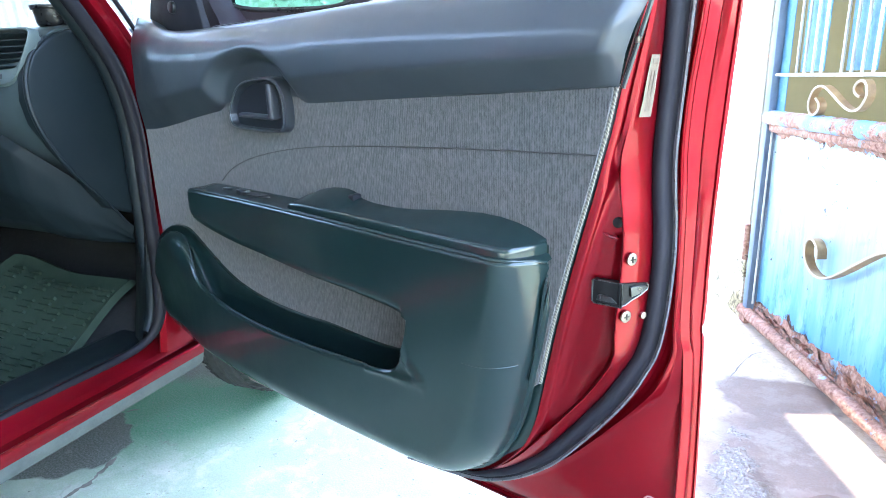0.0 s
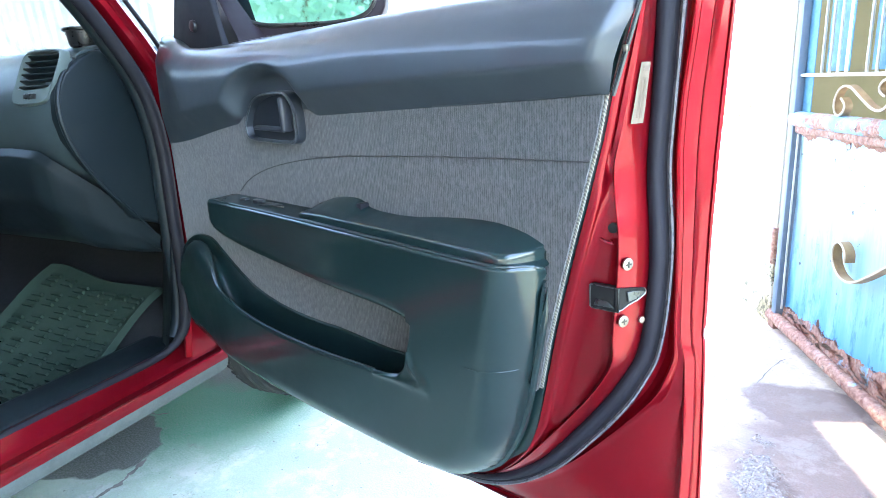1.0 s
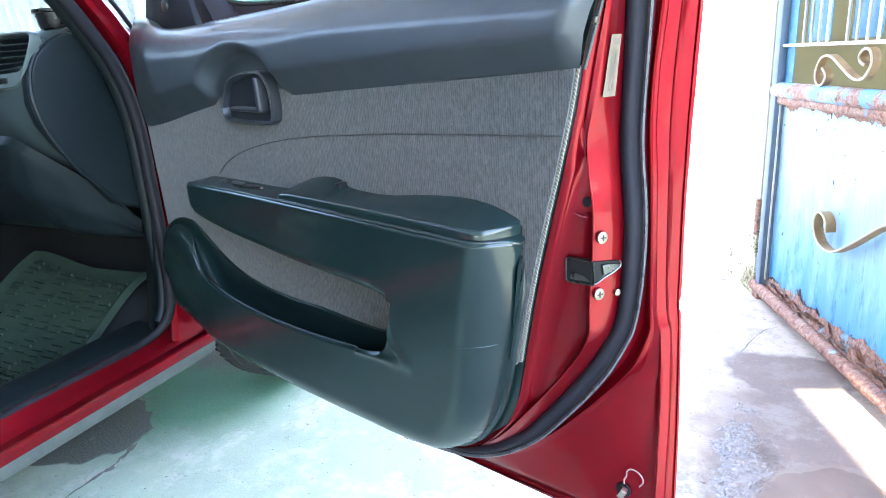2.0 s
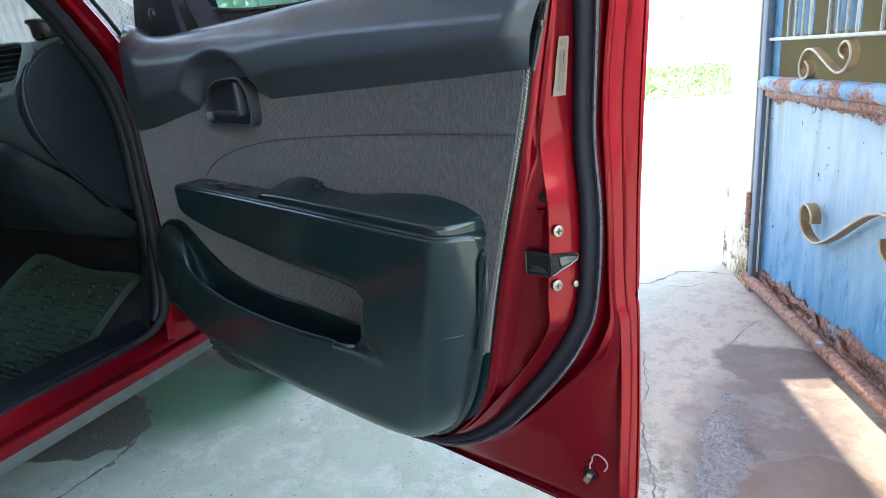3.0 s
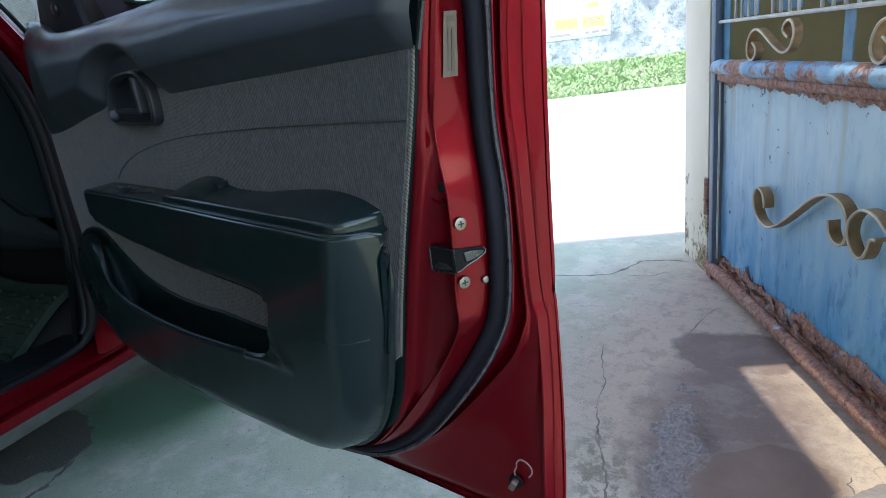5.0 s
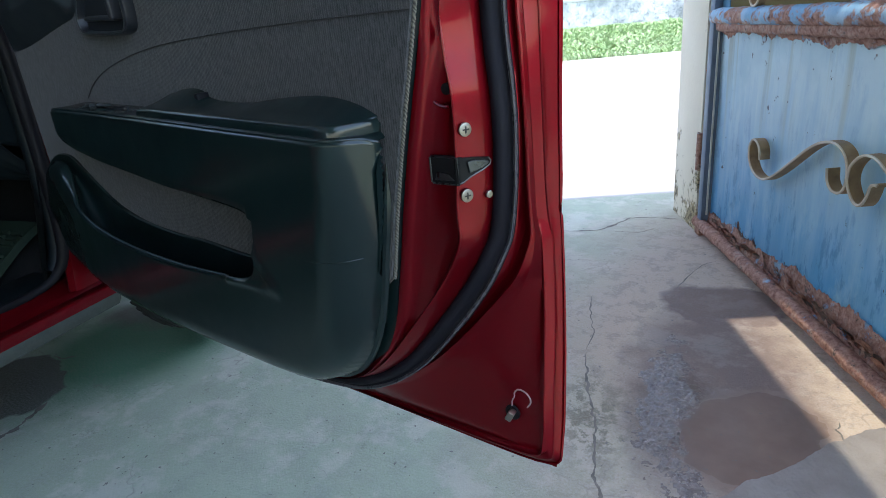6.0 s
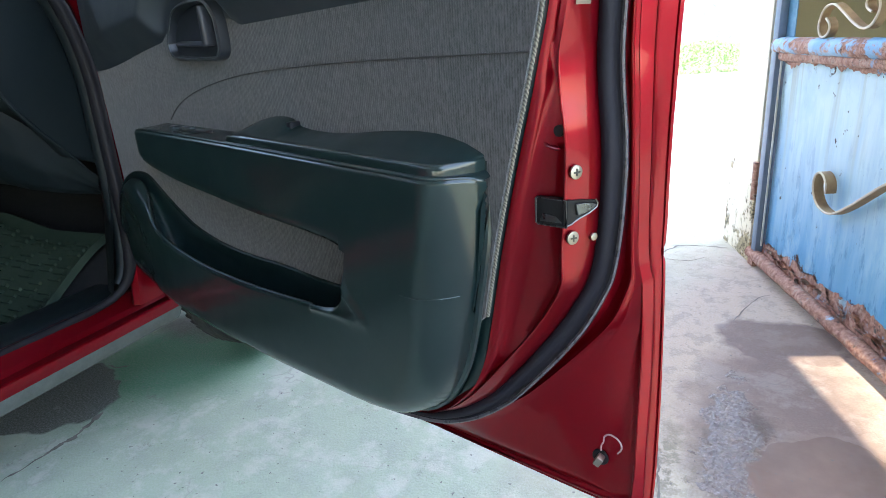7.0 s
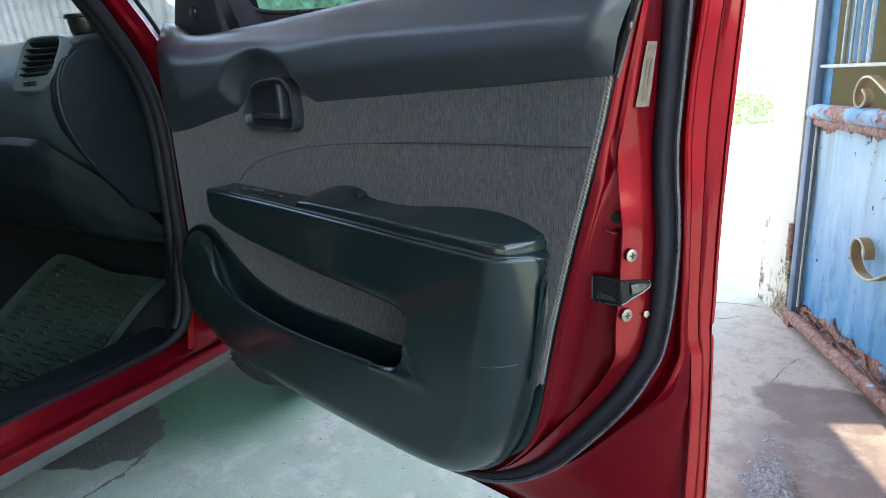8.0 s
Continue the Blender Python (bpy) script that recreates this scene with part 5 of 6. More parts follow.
sill_profile = [(r, z + 0.011) for r, z in ((-0.075, 0.350), (-0.058, 0.350), (-0.054, 0.347), (-0.031, 0.323), (-0.028, 0.326), (-0.025, 0.323), (-0.022, 0.312), (-0.003, 0.309), (0.003, 0.312), (0.008, 0.309), (0.009, 0.302), (0.007, 0.292), (0.005, 0.284))]
part("sill", strip(sill_profile, -2.3, 0.03, 12), PAINT, CAR, "glossy red door sill", angle=35.0)
part("sill_flange", strip([(0.0045, 0.296), (0.003, 0.286), (-0.001, 0.272), (-0.012, 0.258), (-0.04, 0.252), (-0.10, 0.245)], -2.3, 0.03, 12), GREYDUST, CAR, "dusty grey lower flange of the sill", angle=35.0)
part("floor_pan", box(-1.50, -0.22, -2.6, 0.75, 0.20, 0.235, 0.005), CARPET, CAR, "dark car floor")
part("sill_far", box(-1.62, -1.5, -2.3, 0.03, 0.24, 0.36, 0.02), PAINT, CAR, "red far door sill")
scuff = [(-0.215, 0.262), (-0.205, 0.345), (-0.190, 0.362), (-0.170, 0.368), (-0.085, 0.366), (-0.070, 0.361), (-0.064, 0.352)]
part("scuff_plate", strip(scuff, -2.2, -0.02, 6), DASH, CAR, "dark teal plastic scuff plate")
part("kick_panel", loft([[Vector(p) for p in row] for row in (
    ((-0.045, -0.105, 0.37), (-0.10, -0.075, 0.37), (-0.17, 0.05, 0.37), (-0.17, 0.45, 0.37)), ((-0.040, -0.060, 0.55), (-0.10, -0.035, 0.55), (-0.15, 0.05, 0.55), (-0.15, 0.45, 0.55)), ((-0.040, -0.035, 0.72), (-0.10, -0.01, 0.72), (-0.13, 0.06, 0.72), (-0.13, 0.45, 0.72)))]), DASH, CAR, "dark plastic kick panel")

# door-opening seal along pillar and sill
seal_path = smooth_line([(-0.03, -0.52, 1.50), (-0.028, -0.30, 1.31), (-0.022, -0.178, 1.169), (-0.022, -0.112, 1.08), (-0.022, -0.062, 0.996), (-0.022, -0.038, 0.88), (-0.022, -0.042, 0.741), (-0.020, -0.046, 0.605), (-0.018, -0.052, 0.48), (-0.022, -0.064, 0.415), (-0.036, -0.100, 0.372), (-0.052, -0.16, 0.358), (-0.060, -0.30, 0.354), (-0.062, -0.7, 0.354), (-0.062, -2.0, 0.354)], 3)
part("opening_seal", tube(seal_path, [0.0155 - 0.006 * ease(0.45, 0.36, p.z) for p in seal_path], 10), RUBBER, CAR, "black rubber seal round the door opening")
cover_path = [(-0.060, p.y + 0.012, p.z) for p in seal_path if p.z > 0.385]
part("pillar_trim", tube(cover_path, 0.018, 10), DASH, CAR, "dark pillar trim")

# hinge pillar and windscreen pillar
post = [[Vector((r, f, z)) for r, f in ((-0.030, -0.030 + o), (-0.02, -0.034 + o), (-0.006, -0.028 + o), (-0.002, -0.015 + o), (-0.004, 0.06 + o), (-0.10, 0.07 + o))] for z, o in ((0.34, -0.045), (0.42, -0.032), (0.6, -0.004), (0.74, 0.010), (0.88, 0.012), (1.0, -0.010), (1.03, -0.024))]
part("hinge_pillar", loft(post), PAINT, CAR, "red hinge pillar")
apath = [Vector((0.0, -0.018, 1.022)), Vector((0.0, -0.072, 1.100)), Vector((-0.004, -0.122, 1.168)), Vector((-0.02, -0.22, 1.29)), Vector((-0.06, -0.36, 1.40))]
rows = []
for i, p in enumerate(apath):
    d = (apath[min(i + 1, 4)] - apath[max(i - 1, 0)]).normalized()
    acr = Vector((0, d.z, -d.y))
    rows.append([p + acr * a + Vector((r, 0, 0)) for a, r in ((-0.022, -0.06), (-0.022, -0.012), (-0.018, -0.004), (-0.008, 0.0), (-0.006, 0.004), (0.010, 0.005), (0.014, 0.000), (0.022, -0.004), (0.026, -0.06))])
part("windscreen_pillar", loft(rows, cap=True), PAINT, CAR, "red windscreen pillar with a dark drip line")
drip = [p + Vector((0.002, 0.024, 0.018)) for p in apath]
part("drip_moulding", tube(drip, 0.005, 8), RUBBER, CAR, "black windscreen moulding")


# dashboard
def dash_body():
    prof = [(0.42, 1.00), (0.28, 1.06), (0.10, 1.093), (-0.05, 1.098), (-0.10, 1.092), (-0.150, 1.078), (-0.195, 1.045), (-0.222, 1.00), (-0.232, 0.95), (-0.222, 0.90), (-0.195, 0.845), (-0.15, 0.80), (-0.05, 0.75), (0.10, 0.72), (0.42, 0.70)]
    rows = []
    for r, k in ((-0.092, 0.90), (-0.096, 0.97), (-0.108, 1.0), (-0.20, 1.0), (-0.34, 1.0), (-0.6, 1.05), (-0.9, 1.0), (-1.40, 0.9), (-1.52, 0.8)):
        rows.append([Vector((r, 0.1 + (f - 0.1) * k, 0.93 + (z - 0.93) * (0.985 if k < 0.95 else 1.0))) for f, z in prof])
    b = loft(rows)
    b.faces.new([v for v in b.verts if abs(v.co.x + 0.092) < 1e-5])
    return b


# paler upper dash vinyl, with some windscreen light painted into it
DASH_LIFTED = make_vinyl("light_lifted_dash_vinyl", (0.024, 0.036, 0.038), (0.030, 0.043, 0.045), 0.42, 0.4)
part("dashboard", dash_body(), DASH_LIFTED, CAR, "dark teal-grey padded dashboard", angle=50.0)


def cap_panel():
    out = [(-0.199, 0.843), (-0.228, 0.895), (-0.236, 0.94), (-0.230, 0.985), (-0.205, 1.030), (-0.165, 1.062), (-0.12, 1.080), (-0.09, 1.078), (-0.06, 1.050), (-0.02, 0.98), (0.0, 0.90), (0.01, 0.78), (0.0, 0.66), (-0.10, 0.70)]
    return slab(out, lambda u, v, d: (d, u, v), -0.10, -0.080, 0.008)


part("dash_end_panel", cap_panel(), DASH, CAR, "large smooth dashboard end panel")
rib = smooth_line([(-0.082, -0.05, 0.650), (-0.082, -0.10, 0.715), (-0.081, -0.165, 0.785), (-0.080, -0.212, 0.860), (-0.0805, -0.232, 0.925), (-0.082, -0.229, 0.985), (-0.085, -0.203, 1.034), (-0.088, -0.157, 1.067), (-0.092, -0.10, 1.084)])
part("dash_ridge", tube(rib, [0.0012 + 0.0042 * math.sin(math.pi * min(1.0, i / (len(rib) - 1) * 1.02)) ** 0.8 for i in range(len(rib))], 8), DASH, CAR, "raised rounded edge of the dashboard")
# knee panel
kn = [[Vector(p) for p in row] for row in (
    ((-0.62, -0.215, 0.882), (-0.28, -0.222, 0.880), (-0.19, -0.222, 0.873), (-0.155, -0.215, 0.850), (-0.11, -0.155, 0.78), (-0.095, -0.075, 0.69), (-0.092, -0.03, 0.64)),
    ((-0.62, -0.232, 0.865), (-0.28, -0.238, 0.862), (-0.20, -0.236, 0.855), (-0.170, -0.226, 0.832), (-0.125, -0.162, 0.755), (-0.11, -0.08, 0.668), (-0.10, -0.03, 0.618)),
    ((-0.62, -0.222, 0.78), (-0.28, -0.226, 0.77), (-0.22, -0.222, 0.755), (-0.190, -0.205, 0.735), (-0.14, -0.145, 0.69), (-0.12, -0.07, 0.64), (-0.11, -0.02, 0.60)),
    ((-0.62, -0.16, 0.66), (-0.28, -0.155, 0.65), (-0.22, -0.15, 0.645), (-0.19, -0.13, 0.63), (-0.15, -0.08, 0.61), (-0.13, -0.03, 0.595), (-0.12, 0.01, 0.585)),
    ((-0.62, 0.02, 0.63), (-0.28, 0.02, 0.62), (-0.22, 0.02, 0.615), (-0.19, 0.03, 0.605), (-0.15, 0.04, 0.59), (-0.13, 0.05, 0.58), (-0.12, 0.06, 0.575)))]
b = loft(kn)
bmesh.ops.subdivide_edges(b, edges=b.edges[:], cuts=3, use_grid_fill=True, smooth=0.9)
part("knee_panel", b, DASH, CAR, "dark lower dashboard knee panel", angle=80.0)
# vent with slats
VENT = make_vinyl("vent_plastic", (0.060, 0.080, 0.078), (0.075, 0.095, 0.092), 0.36, 0.45)
vm = look((-0.138, -0.222, 1.026), (-0.01, -1.0, 1.20))


def vent_ring(w, h, n=36, pw=0.40, lift=0.0):
    ring = []
    for a in (2 * math.pi * i / n for i in range(n)):
        v = h * math.copysign(abs(math.sin(a)) ** pw, math.sin(a)) + lift
        ring.append((w * math.copysign(abs(math.cos(a)) ** pw, math.cos(a)) - 0.42 * v, v))
    return ring


rows = []
for (u, v), (u2, v2) in zip(vent_ring(0.052, 0.056) + vent_ring(0.052, 0.056)[:1], vent_ring(0.046, 0.038, lift=0.012) + vent_ring(0.046, 0.038, lift=0.012)[:1]):
    rows.append([vm @ Vector(p) for p in ((u * 1.03, v * 1.03, 0.016), (u, v, -0.001), (u * 0.96, v * 0.97, -0.0045), (u2 * 1.03, v2 * 1.02, -0.004), (u2, v2, 0.0), (u2, v2, 0.03))])
vent = part("air_vent", loft(rows), VENT, CAR, "grey framed air vent with dark slats")
bk = slab(vent_ring(0.047, 0.039, lift=0.012), lambda u, v, d: vm @ Vector((u, v, d)), 0.032, 0.028)
part("vent_back", bk, GLOSSBLACK, vent)
for k in range(6):
    v = -0.019 + k * 0.0125
    s = box(-0.0455, 0.0455, -0.0015, 0.0015, -0.004, 0.014, 0.001)
    s.transform(vm @ Matrix.Translation((-0.42 * v, v, 0.004)) @ pose(0, 0, 0, 18))
    part("vent_slat", s, DASH, vent)
s = box(-0.02, 0.012, -0.0055, 0.0055, -0.014, -0.004, 0.002)
s.transform(vm @ Matrix.Translation((0.02, -0.040, 0.006)))
part("vent_slider", s, GLOSSBLACK, vent, "small vent slider")
# a dark cup on the dashboard
rows = []
for r, z in ((0.0, 1.094), (0.033, 1.094), (0.036, 1.10), (0.039, 1.126), (0.044, 1.128), (0.044, 1.134), (0.037, 1.135), (0.034, 1.110), (0.0, 1.108)):
    rows.append([Vector((-0.165 + r * math.cos(a), -0.075 + r * math.sin(a), z)) for a in (2 * math.pi * i / 24 for i in range(24))])
b = loft(rows, True)
bmesh.ops.remove_doubles(b, verts=b.verts, dist=0.0001)
b.transform(CAR_M)
solid("dash_cup", b, GLOSSBLACK, "small black cup on the dashboard top", "cup")


# floor mat with raised bars, pushed up the toe board
def mat_z(r, f):
    return 0.272 + 0.175 * ease(-0.28, 0.10, f) + 0.05 * ease(-0.44, -0.72, r)


def carpet_z(f):
    return 0.255 + 0.17 * ease(-0.28, 0.10, f) + 0.35 * ease(0.08, 0.5, f)


rows = []
for f in spread(-0.60, 0.085, 40):
    row = []
    for r in spread(-0.70, -0.235, 30):
        e = min(r + 0.70, -0.235 - r, 0.085 - f)
        q = max(0.0, 0.07 - (r + 0.70)) + max(0.0, 0.07 - (0.085 - f))
        ff = f - 0.35 * max(0.0, q - 0.07)
        row.append(Vector((r, ff, mat_z(r, ff) + 0.016 * ease(0.034, 0.012, e) * ease(-0.002, 0.006, e))))
    rows.append(row)
b = loft(rows)
b.transform(CAR_M)
MATOB = solid("floor_mat", b, MAT, "grey-green rubber car mat with raised bars", "floor mat")
b = bmesh.new()
for i in range(9):
    for j in range(7):
        r, f = -0.635 + j * 0.056, -0.53 + i * 0.066
        for k in range(3):
            fk = f + k * 0.016 + (0.02 if j % 2 else 0.0)
            if fk > 0.04:
                continue
            g = box(-0.021, 0.021, -0.0042, 0.0042, -0.002, 0.0085)
            slope = math.degrees(math.atan2(mat_z(r, fk + 0.01) - mat_z(r, fk - 0.01), 0.02))
            g.transform(Matrix.Translation((r, fk, mat_z(r, fk))) @ pose(0, 0, 0, slope))
            join(b, g)
b.transform(CAR_M)
mat_grain = part("mat_pattern", b, MAT, MATOB)
mat_grain["kind"] = "stuff"
part("toe_board", loft([[Vector((r, f, carpet_z(f))) for r in (-1.5, -0.10)] for f in spread(-0.7, 0.6, 24)]), CARPET, CAR, "dark carpeted toe board")

# unseen dark panels, added to keep stray light out of the cabin
lin = [[Vector((r, f, 1.0 + (z - 1.0) * k - 0.03)) for r, z in ((-0.19, 1.36), (-0.28, 1.395), (-0.8, 1.415), (-1.32, 1.395), (-1.41, 1.36))] for f, k in ((-0.50, 0.97), (-0.9, 1.0), (-1.6, 0.99), (-2.0, 0.93))]
part("headliner", loft(lin), CARPET, CAR, "unseen dark lining under the roof that dims the cabin")
part("far_blocker", box(-1.52, -1.50, -2.3, -0.02, 0.30, 1.38, 0.01), CARPET, CAR, "unseen dark panel that shuts light out on the far side")
part("rear_blocker", box(-1.50, -0.12, -2.34, -2.31, 0.24, 1.30, 0.01), CARPET, CAR, "unseen dark panel that shuts light out at the rear")

# outer body
fend = []
for z, o in ((0.30, 0.0), (0.40, 0.012), (0.55, 0.020), (0.62, 0.026), (0.72, 0.018), (0.85, -0.010), (0.93, -0.06), (0.965, -0.18), (0.975, -0.50), (0.98, -0.80), (0.975, -1.10), (0.965, -1.42), (0.93, -1.54), (0.85, -1.59), (0.62, -1.626), (0.40, -1.61), (0.30, -1.60)):
    fend.append((o, z))
rows = []
for f, dz, pull in ((0.035, 0.0, 1.0), (0.20, -0.01, 1.0), (0.6, -0.03, 0.99), (1.0, -0.07, 0.96), (1.3, -0.12, 0.90), (1.45, -0.18, 0.82)):
    rows.append([Vector((-0.8 + (r + 0.8) * pull, f, z + dz * ease(0.5, 0.95, z))) for r, z in fend])
b = loft(rows)
part("front_body", b, PAINT, CAR, "red bonnet and front wings")
roofp = [(-0.02, 1.0), (-0.06, 1.20), (-0.17, 1.36), (-0.28, 1.40), (-0.8, 1.42), (-1.32, 1.40), (-1.43, 1.36), (-1.54, 1.20), (-1.58, 1.0)]
rows = []
for f, k in ((-0.50, 0.97), (-0.9, 1.0), (-1.6, 0.99), (-2.0, 0.93)):
    rows.append([Vector((r, f, 1.0 + (z - 1.0) * k)) for r, z in roofp[2:7]])
part("roof_panel", loft(rows), PAINT, CAR, "red car roof")
rows = []
for f, k in ((-2.0, 0.93), (-2.4, 0.5), (-2.6, 0.05), (-3.05, 0.0)):
    rows.append([Vector((r, f, 0.98 + (z - 1.0) * k)) for r, z in roofp])
part("rear_deck", loft(rows), PAINT, CAR, "red rear window frame and boot lid")
rows = []
for f in (-1.12, -2.0, -2.6, -3.05):
    rows.append([Vector((o, f, z)) for o, z in fend[:7]])
part("rear_side", loft(rows), PAINT, CAR, "red rear door and quarter panel")
rows = []
for f in (-3.05, -1.5, 0.035):
    rows.append([Vector((-1.58 - o, f, z)) for o, z in fend[:7]])
part("far_side", loft(rows), PAINT, CAR, "red far side of the car")
part("centre_pillar", box(-0.10, -0.01, -1.20, -1.10, 0.33, 1.38, 0.02), PAINT, CAR, "red centre pillar")
ws = loft([[Vector((r, f, z)) for r in spread(-1.50, -0.06, 8)] for f, z in ((0.40, 0.985), (0.02, 1.19), (-0.42, 1.385))])
bmesh.ops.solidify(ws, geom=ws.faces[:], thickness=0.005)
wso = part("windscreen", ws, GLASS, CAR, "clear windscreen glass")
wso.visible_shadow = False
# unseen panes, added with a dark tint to dim the cabin
TINT = bpy.data.materials.new("tinted_glass")
TINT.use_nodes = True
_g = TINT.node_tree.nodes["Principled BSDF"]
_g.inputs["Base Color"].default_value = (0.10, 0.12, 0.11, 1)
_g.inputs["Transmission Weight"].default_value, _g.inputs["Roughness"].default_value, _g.inputs["IOR"].default_value = 1.0, 0.0, 1.2
for f0, f1 in ((-0.98, -0.30), (-1.95, -1.10)):
    pane = loft([[Vector((r, f, z)) for f in (f0, f1)] for r, z in ((-1.565, 0.98), (-1.53, 1.18), (-1.44, 1.35))])
    bmesh.ops.solidify(pane, geom=pane.faces[:], thickness=0.004)
    part("side_window", pane, TINT, CAR, "unseen side window, tinted to dim the cabin")


def wheel(r, f):
    def ring(prof, mat, name, parent, label=""):
        rows = []
        for w, rad in prof:
            rows.append([Vector((r + w, f + rad * math.cos(a), 0.288 + rad * math.sin(a))) for a in (2 * math.pi * i / 48 for i in range(48))])
        return part(name, loft(rows, True), mat, parent, label, angle=35.0)
    t = ring([(-0.085, 0.18), (-0.092, 0.24), (-0.080, 0.275), (-0.062, 0.285), (-0.060, 0.279), (-0.050, 0.279), (-0.048, 0.287), (-0.015, 0.288), (-0.013, 0.280), (-0.003, 0.280), (-0.001, 0.288), (0.03, 0.287), (0.032, 0.279), (0.042, 0.279), (0.044, 0.285), (0.062, 0.283), (0.080, 0.273), (0.092, 0.24), (0.085, 0.18)], TYRE, "tyre", CAR, "dusty black tyre")
    ring([(0.075, 0.185), (0.06, 0.17), (0.045, 0.06), (0.05, 0.0)], RIM, "rim", t, "silver wheel rim")
    b = bmesh.new()
    for i in range(60):
        a = 2 * math.pi * i / 60
        for s in (-1, 1):
            g = box(-0.018, 0.018, -0.0045, 0.0045, -0.004, 0.0008)
            g.transform(Matrix.Translation((r + s * 0.066, f + 0.283 * math.cos(a), 0.288 + 0.283 * math.sin(a))) @ Matrix.Rotation(a - math.pi / 2, 4, "X") @ pose(0, 0, 0, 0, s * 14, 0))
            join(b, g)
    tagged(part("tread", b, TYRE, t), kind="stuff")


wheel(-0.075, 0.432)
wheel(-1.475, 0.405)
wheel(-0.125, -1.965)
wheel(-1.475, -1.965)

# ---- the open gate leaf ----
RAILRUST = make_rust("brown_rail", 0.66)
DARKRUST = make_plain("dark_flaked_rust", (0.07, 0.045, 0.04), (0.30, 0.24, 0.20), 0.9, 60.0, 0.5)
GATE = thing("gate_leaf", YARD_M, "open blue steel gate leaf with rusted rails and scrolls", "gate")
GATE_LEN = 1.55
rows = []
for d in spread(0.0, GATE_LEN, 40):
    rows.append([Vector((d, 0.012 + 0.004 * noise.noise((d * 4, z * 5, 1.0)), z)) for z in spread(0.09, 0.76, 20)])
b = loft(rows)
bmesh.ops.solidify(b, geom=b.faces[:], thickness=0.003)
part("sheet", b, BLUE, GATE, "faded blue sheet with chips and rust streaks")
part("hinge_stile", box(-0.045, -0.005, -0.02, 0.03, 0.055, 1.95, 0.005), make_plain("grey_blue_stile", (0.09, 0.14, 0.21), (0.16, 0.21, 0.28), 0.5, 8.0, 0.3), GATE, "grey-blue hinge stile")
part("stile_beading", tube([(0.006, -0.004, 0.09), (0.006, -0.004, 0.74)], 0.0038, 8), WHITEROD, GATE, "pale worn beading")


def rough_bar(d0, d1, z0, r, mat, name, label, flat=1.0, amp=0.08, sag=0.0, n=-0.004):
    path, rad = [], []
    for i in range(90):
        u = i / 89
        d = d0 + (d1 - d0) * u
        path.append((d, n, z0 + sag * u))
        rad.append(r * (1 + amp * noise.noise((d * 30, z0 * 9, 2.0)) + amp * noise.noise((d * 90, z0 * 9, 5.0))))
    return part(name, tube(path, rad, 14, flat=flat), mat, GATE, label)


rough_bar(-0.03, GATE_LEN, 0.790, 0.026, RUSTBLUE, "top_rail", "part-rusted blue round top rail")
rough_bar(0.0, GATE_LEN, 0.757, 0.0105, RUSTY, "top_rail_lower", "rust-flaked lower lip of the top rail", flat=1.5, amp=0.22)
rough_bar(-0.06, GATE_LEN, 0.046, 0.022, RAILRUST, "bottom_rail", "thick rusted bottom rail", amp=0.10, sag=-0.006, n=-0.012)


def rust_crust(z0, sign, base, reach, rag):
    """Flaking rust along an edge of the sheet, with a ragged margin."""
    rows = []
    for i in range(420):
        d = GATE_LEN * i / 419
        h = base + reach * ease(0.1, 0.9, d) + rag * (0.030 * max(0.0, noise.noise((d * 7, z0, 4.0))) + 0.014 * noise.noise((d * 26, z0, 7.0)) + 0.010 * noise.noise((d * 80, z0, 2.0)))
        col = []
        for k in range(10):
            u = k / 9
            lump = 0.005 * abs(noise.noise((d * 55, u * 5, z0))) + 0.004 * abs(noise.noise((d * 130, u * 11, z0)))
            col.append(Vector((d, 0.0085 - (0.005 * (1 - u) + 1.3 * lump) * (1 - u ** 4), z0 + sign * max(0.01, h) * u)))
        rows.append(col)
    return loft(rows)


rnd = random.Random(21)
for i in range(150):
    # loose flakes of rust that curl off above the bottom rail
    d = 0.02 + (GATE_LEN - 0.06) * (i + rnd.random()) / 150
    w, h = rnd.uniform(0.006, 0.018), rnd.uniform(0.010, 0.034) * (0.6 + 0.6 * ease(0.0, 0.8, d))
    flake = loft([[Vector((a * w * (1 - 0.35 * abs(v)), -0.0 - 0.010 * v * v, v * h)) for a in (-1.0, -0.3, 0.4, 1.0)] for v in (0.0, 0.5, 1.0)])
    flake.transform(Matrix.Translation((d, 0.006, rnd.uniform(0.062, 0.088))) @ pose(0, 0, 0, rnd.uniform(-8, 30), rnd.uniform(-35, 35), rnd.uniform(-25, 25)))
    part("rust_flake", flake, RUSTY if i % 3 else DARKRUST, GATE, smooth=False)
part("rust_crust", rust_crust(0.757, -1, 0.020, 0.014, 0.7), RUSTY, GATE, "ragged rust under the top rail", angle=30.0)
part("rust_crust", rust_crust(0.042, 1, 0.058, 0.035, 0.9), RUSTY, GATE, "flaking rust along the foot of the sheet", angle=30.0)
part("hinge_barrel", tube([(-0.075, -0.012, 0.245), (-0.075, -0.012, 0.385)], 0.016, 12), RAILRUST, GATE, "rusty gate hinge")
part("foot_stop", box(-0.06, -0.012, -0.022, 0.028, 0.0, 0.055, 0.004), RUSTY, GATE, "rusty gate foot")
part("grille_rod", tube([(-0.01, -0.005, 0.937), (GATE_LEN, -0.005, 0.925)], 0.0055, 8), WHITEROD, GATE, "white grille cross rod")
part("upper_rail", box(-0.03, GATE_LEN, -0.02, 0.02, 1.90, 1.95, 0.006), RUSTBLUE, GATE, "blue upper rail")
